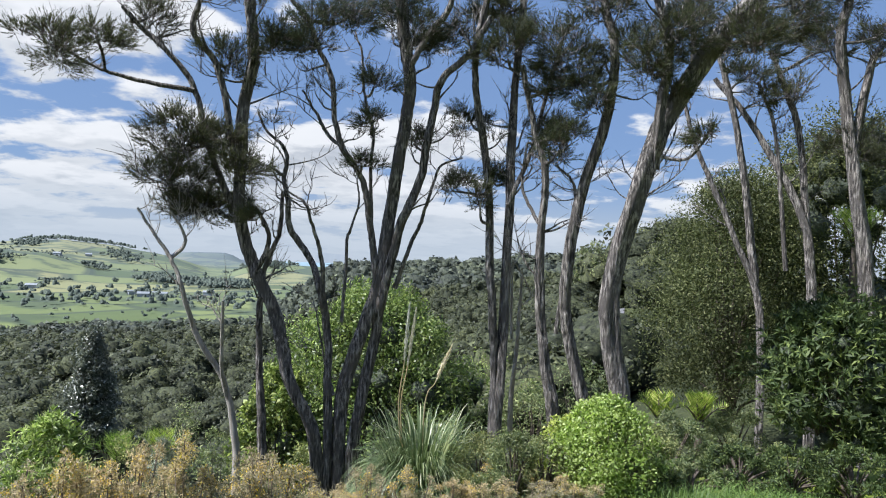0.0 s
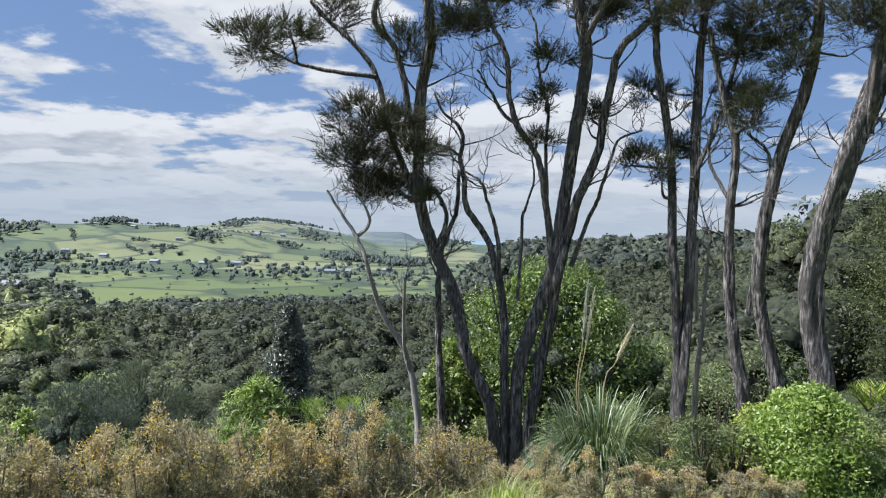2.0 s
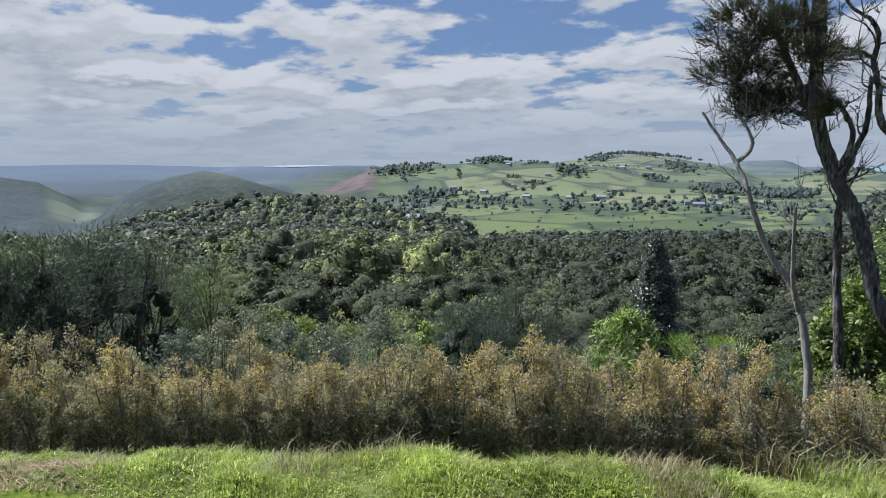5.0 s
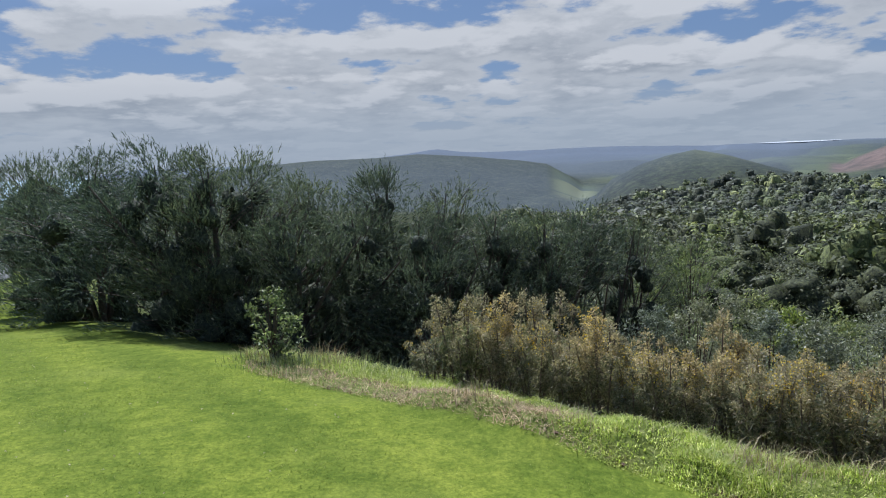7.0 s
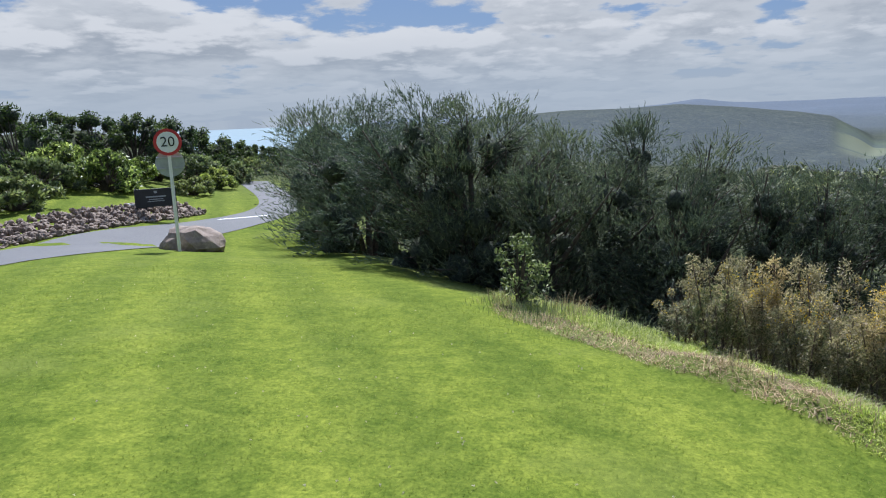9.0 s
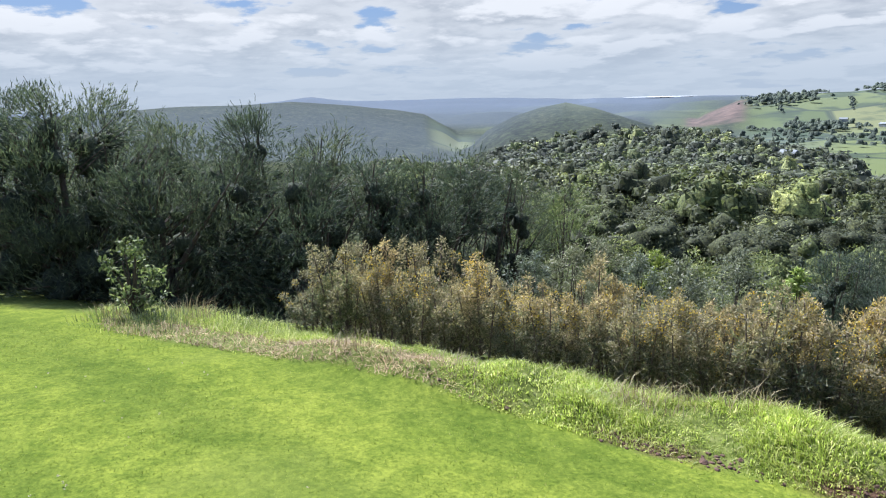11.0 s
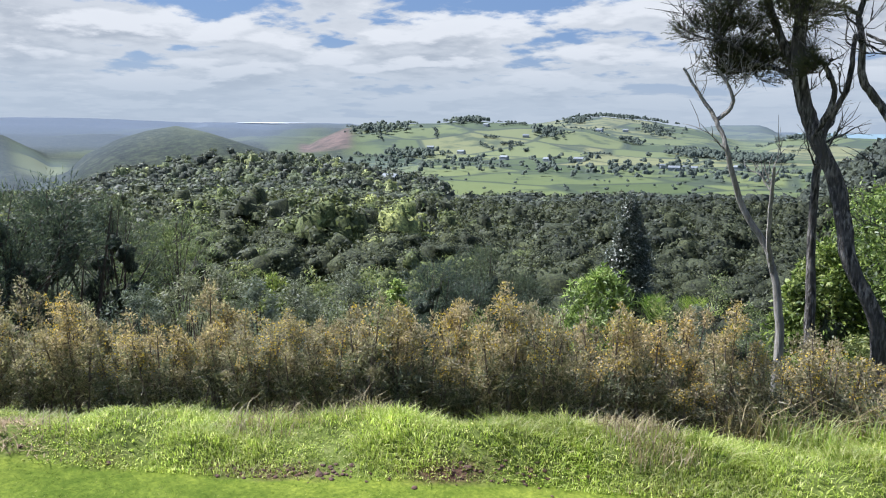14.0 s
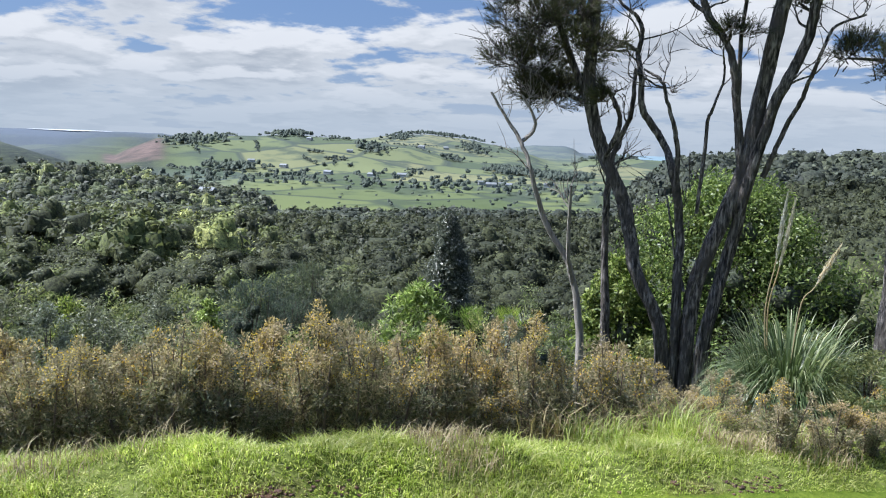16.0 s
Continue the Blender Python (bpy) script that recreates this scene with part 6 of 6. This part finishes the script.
def speed_sign():
    x, y = spot(123.5, 13.6)
    gz = ground_at(x, y)
    f = math.degrees(math.atan2(-x, y)) + 180
    top = empty("speed_sign", pose(x, y, gz, 0, 0, f + 180), "round red-ringed 20 speed limit sign on a white post", "sign")

    def disc(name, r, th, yy, zz, mat, par, hole=0.0):
        bm = bmesh.new()
        bmesh.ops.create_cone(bm, cap_ends=True, segments=48, radius1=r, radius2=r, depth=th)
        bmesh.ops.rotate(bm, verts=bm.verts, matrix=Matrix.Rotation(radians(90), 3, "X"))
        bmesh.ops.translate(bm, verts=bm.verts, vec=(0, yy, zz))
        return part(name, bm, mat, par)

    def bar(name, sx_, sy_, sz_, loc, mat, par):
        bm = bmesh.new()
        bmesh.ops.create_cube(bm, size=1.0)
        bmesh.ops.scale(bm, verts=bm.verts, vec=(sx_, sy_, sz_))
        bmesh.ops.bevel(bm, geom=list(bm.edges), offset=min(sx_, sy_, sz_) * 0.15, segments=1, affect="EDGES")
        bmesh.ops.translate(bm, verts=bm.verts, vec=loc)
        return part(name, bm, mat, par)
    bar("post", 0.06, 0.06, 2.25, (0, 0.05, 1.1), MAT["white_paint"], top)
    plate = disc("plate", 0.24, 0.012, 0.0, 2.0, MAT["red_paint"], top)
    disc("face", 0.185, 0.006, -0.010, 2.0, MAT["white_paint"], plate)
    cu = bpy.data.curves.new("numerals", "FONT")
    cu.body, cu.size, cu.align_x, cu.align_y, cu.extrude = "20", 0.25, "CENTER", "CENTER", 0.002
    tmp = bpy.data.objects.new("numerals", cu)
    scene.collection.objects.link(tmp)
    me = bpy.data.meshes.new_from_object(tmp.evaluated_get(bpy.context.evaluated_depsgraph_get()))
    bpy.data.objects.remove(tmp)
    num = put("numerals", me, MAT["black_paint"], plate)
    num.matrix_basis = pose(0, -0.017, 2.0, 90, 0, 0)
    disc("rear_plate", 0.25, 0.012, 0.12, 1.62, MAT["grey_metal"], top)
    bar("bracket", 0.46, 0.03, 0.03, (0, 0.1, 1.72), MAT["grey_metal"], top)
    bar("bracket", 0.46, 0.03, 0.03, (0, 0.1, 1.52), MAT["grey_metal"], top)


speed_sign()


def notice_board():
    x, y = spot(124.9, 20.0)
    gz = ground_at(x, y)
    top = empty("notice_board", pose(x, y, gz, 0, 0, 124.9), "dark navy notice board with pale lettering on two posts", "sign")

    def bar(name, s, loc, mat, par):
        bm = bmesh.new()
        bmesh.ops.create_cube(bm, size=1.0)
        bmesh.ops.scale(bm, verts=bm.verts, vec=s)
        bmesh.ops.translate(bm, verts=bm.verts, vec=loc)
        return part(name, bm, mat, par)
    board = bar("panel", (1.0, 0.05, 0.48), (0, 0, 0.62), MAT["black_paint"], top)
    for u in (-0.47, 0.5):
        bar("post", (0.06, 0.06, 0.95), (u, 0.06, 0.4), MAT["black_paint"], top)
    for w, h, z in ((0.08, 0.06, 0.77), (0.5, 0.035, 0.65), (0.36, 0.02, 0.58), (0.42, 0.02, 0.53)):
        bar("lettering", (w, 0.004, h), (0.02, -0.030, z), MAT["grey_metal"], board)
    x, y = spot(126.2, 20.6)
    box = empty("utility_box", pose(x, y, ground_at(x, y), 0, 0, 122), "low black utility box with a grey side", "box")
    bar("body", (0.5, 0.35, 0.32), (0, 0, 0.16), MAT["black_paint"], box)
    bar("lid", (0.54, 0.39, 0.04), (0, 0, 0.34), MAT["grey_metal"], box)


notice_board()


def rock(name, x, y, s, label, category, group="", lift=0.3, seed=0.0):
    bm = bmesh.new()
    bmesh.ops.create_icosphere(bm, subdivisions=3, radius=1.0)
    for v in bm.verts:
        q = v.co.copy()
        k = 1 + 0.34 * noise.noise(q * 1.3 + Vector((seed, 0, 0))) + 0.2 * abs(noise.noise(q * 2.9 + Vector((0, seed, 0))))
        v.co = Vector((q.x * s[0], q.y * s[1], max(-0.5, q.z) * s[2])) * k
    ob = part(name, bm, MAT["stone"], None)
    ob.matrix_world = pose(x, y, ground_at(x, y) + s[2] * lift, 0, 0, seed * 40)
    return tagged(ob, label, category, group)


bx, by = spot(122.5, 14.2)
rock("boulder", bx, by, (0.68, 0.45, 0.40), "large tan boulder beside the sign post", "rock", seed=2.0)
stone = bmesh.new()
bmesh.ops.create_icosphere(stone, subdivisions=1, radius=1.0)
for v in stone.verts:
    v.co *= 1 + 0.3 * noise.noise(v.co * 1.7)
stone_me = bpy.data.meshes.new("stone")
stone.to_mesh(stone_me)
stone_me.materials.append(MAT["stone"])
bank = empty("stone_bank", pose(-14.0, -11.2, ground_at(-14.0, -11.2)), "bank of loose reddish stones along the driveway", "stones")
back = bank.matrix_world.inverted()
for k in range(300):
    t, w = rng.uniform(0, 1), rng.uniform(0, 1)
    x = -8.5 - 10.4 * t + 0.9 * w * 0.3
    y = -11.3 + 0.0 * t - 1.4 * w * (1 - 0.45 * t) + 0.1
    ob = new("stone", stone_me)
    ob.parent = bank
    s = rng.uniform(0.045, 0.10)
    ob.matrix_basis = back @ pose(x, y, ground_at(x, y) + 0.05 + 0.28 * w, rng.uniform(0, 360), rng.uniform(0, 360), rng.uniform(0, 360)) @ Matrix.Diagonal((s * 1.3, s, s * 0.8, 1))

ball = np.array([v.co for v in stone_me.vertices])
tri = np.array([list(q.vertices) for q in stone_me.polygons])
vs, fs = [], []
for k in range(1500):
    t, w = rng.uniform(0, 1), rng.uniform(0, 1)
    x, y = -8.5 - 10.4 * t + 0.27 * w, -11.2 + 0.0 * t - 1.5 * w * (1 - 0.45 * t)
    s = rng.uniform(0.03, 0.075)
    vs.append(ball * (1 + 0.2 * rng.normal(size=(len(ball), 1))) * s * [1.3, 1, 0.8] + [x, y, ground_at(x, y) + 0.02 + 0.26 * w])
    fs.append(tri + len(ball) * k)
tagged(put("rubble", mesh_of("rubble", np.concatenate(vs), np.concatenate(fs)), MAT["stone"], bank), "small reddish stones", kind="stuff").matrix_parent_inverse = back

# ---------------------------------------------------------------- farmland: hedge trees and houses


def far_trees():
    spots = []

    def tree(a, r, h):
        x, y = bearing(a, r)
        spots.append((x, y, ground_at(x, y) + h * 0.45, h * 0.62, h * 0.8))
    # belts of trees along the valley floor
    for k in range(230):
        a = rng.uniform(13, 50)
        if wave(a * 10.0, 0.0, 7.0, 1.0) > -0.35:
            tree(a, 720 + 3 * (a - 30) + rng.normal() * 52, rng.uniform(3.0, 9))
    for k in range(90):
        a = rng.uniform(12, 48)
        tree(a, 830 + rng.normal() * 70, rng.uniform(3.5, 9))
    for k in range(60):
        tree(rng.uniform(12, 50), rng.uniform(470, 640), rng.uniform(2, 4))
    # hedgerows up the slopes
    for k in range(36):
        a, r = rng.uniform(15, 49), rng.uniform(880, 1750)
        da, dr, n = rng.uniform(-4, 4), rng.uniform(-110, 110), rng.integers(12, 30)
        for j in range(n):
            t = j / n
            tree(a + da * t + rng.normal() * 0.05, r + dr * t + rng.normal() * 4, rng.uniform(2.5, 6))
    # dark woods on the crests and in the folds
    for a, r, wa, wd, n in ((39.6, 1330, 1.7, 60, 110), (28.0, 1900, 2.6, 90, 130), (31.0, 1750, 1.2, 80, 60), (24.5, 1600, 1.4, 90, 70), (21.0, 1100, 2.2, 60, 200), (17.5, 1000, 2.2, 60, 160), (26.5, 1300, 1.0, 50, 40),
                            (46.5, 1250, 2.4, 60, 110), (44.0, 950, 2.0, 40, 90), (27.0, 1880, 3.0, 40, 90), (33.0, 1200, 1.0, 40, 40), (14.0, 1500, 2.0, 120, 120)):
        for _ in range(n):
            tree(a + rng.normal() * wa * 0.5, r + rng.normal() * wd * 0.5, rng.uniform(5, 11))
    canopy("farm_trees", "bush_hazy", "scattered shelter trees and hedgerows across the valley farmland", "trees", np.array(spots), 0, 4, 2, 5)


far_trees()


def estuary():
    rows = []
    for q in (2950, 4150):
        for a in np.linspace(52.4, 57.8, 20):
            w = 0.5 * math.sin((a - 52.4) / 5.4 * math.pi)
            x, y = bearing(a, 3550 + (q - 3550) * (0.25 + 1.5 * w))
            rows.append((x, y, -13.0))
    f = [(i, i + 1, 21 + i, 20 + i) for i in range(19)]
    tagged(put("estuary", mesh_of("estuary", rows, f), MAT["estuary"]), "bright strip of tidal water far off", "water", kind="structure")


estuary()


def farmhouse(az, r, w, l, h, turn):
    x, y = bearing(az, r)
    top = empty("farm_building", pose(x, y, ground_at(x, y), 0, 0, turn), "small white far-off farm building with a pale roof", "building", "farm buildings in the valley")
    bm = bmesh.new()
    bmesh.ops.create_cube(bm, size=1.0)
    bmesh.ops.scale(bm, verts=bm.verts, vec=(l, w, h))
    bmesh.ops.translate(bm, verts=bm.verts, vec=(0, 0, h / 2))
    part("wall", bm, MAT["white_wall"], top)
    v = [(sx_ * (l / 2 + 0.4), sy_ * (w / 2 + 0.4), h) for sx_ in (-1, 1) for sy_ in (-1, 1)] + [(-(l / 2 + 0.4), 0, h + w * 0.3), (l / 2 + 0.4, 0, h + w * 0.3)]
    bm = bmesh.new()
    vs = [bm.verts.new(q) for q in v]
    for q in ((0, 2, 5, 4), (1, 4, 5, 3), (0, 4, 1), (2, 3, 5), (0, 1, 3, 2)):
        bm.faces.new([vs[i] for i in q])
    part("roof", bm, MAT["roof"], top)


for az, r, w, l, h, turn in ((23.2, 760, 8, 16, 4, 20), (22.4, 770, 7, 14, 4, 20), (21.8, 765, 7, 12, 4, 10), (24.0, 790, 6, 12, 4, 50), (34.8, 1150, 8, 14, 4, 30), (36.5, 900, 8, 16, 4, 0), (33.0, 880, 8, 14, 4, 0),
                           (30.5, 880, 8, 18, 4, 10), (40.0, 1000, 8, 16, 4, 0), (42.5, 1050, 8, 14, 4, 30), (29.0, 1500, 10, 20, 5, 0), (27.0, 1550, 10, 16, 5, 20), (38.0, 1250, 8, 14, 4, 0), (18.5, 800, 8, 16, 4, 0),
                           (45.8, 330, 6, 9, 4.5, 20)):
    farmhouse(az, r, w * 0.8, l * 0.7, h * 0.85, turn)
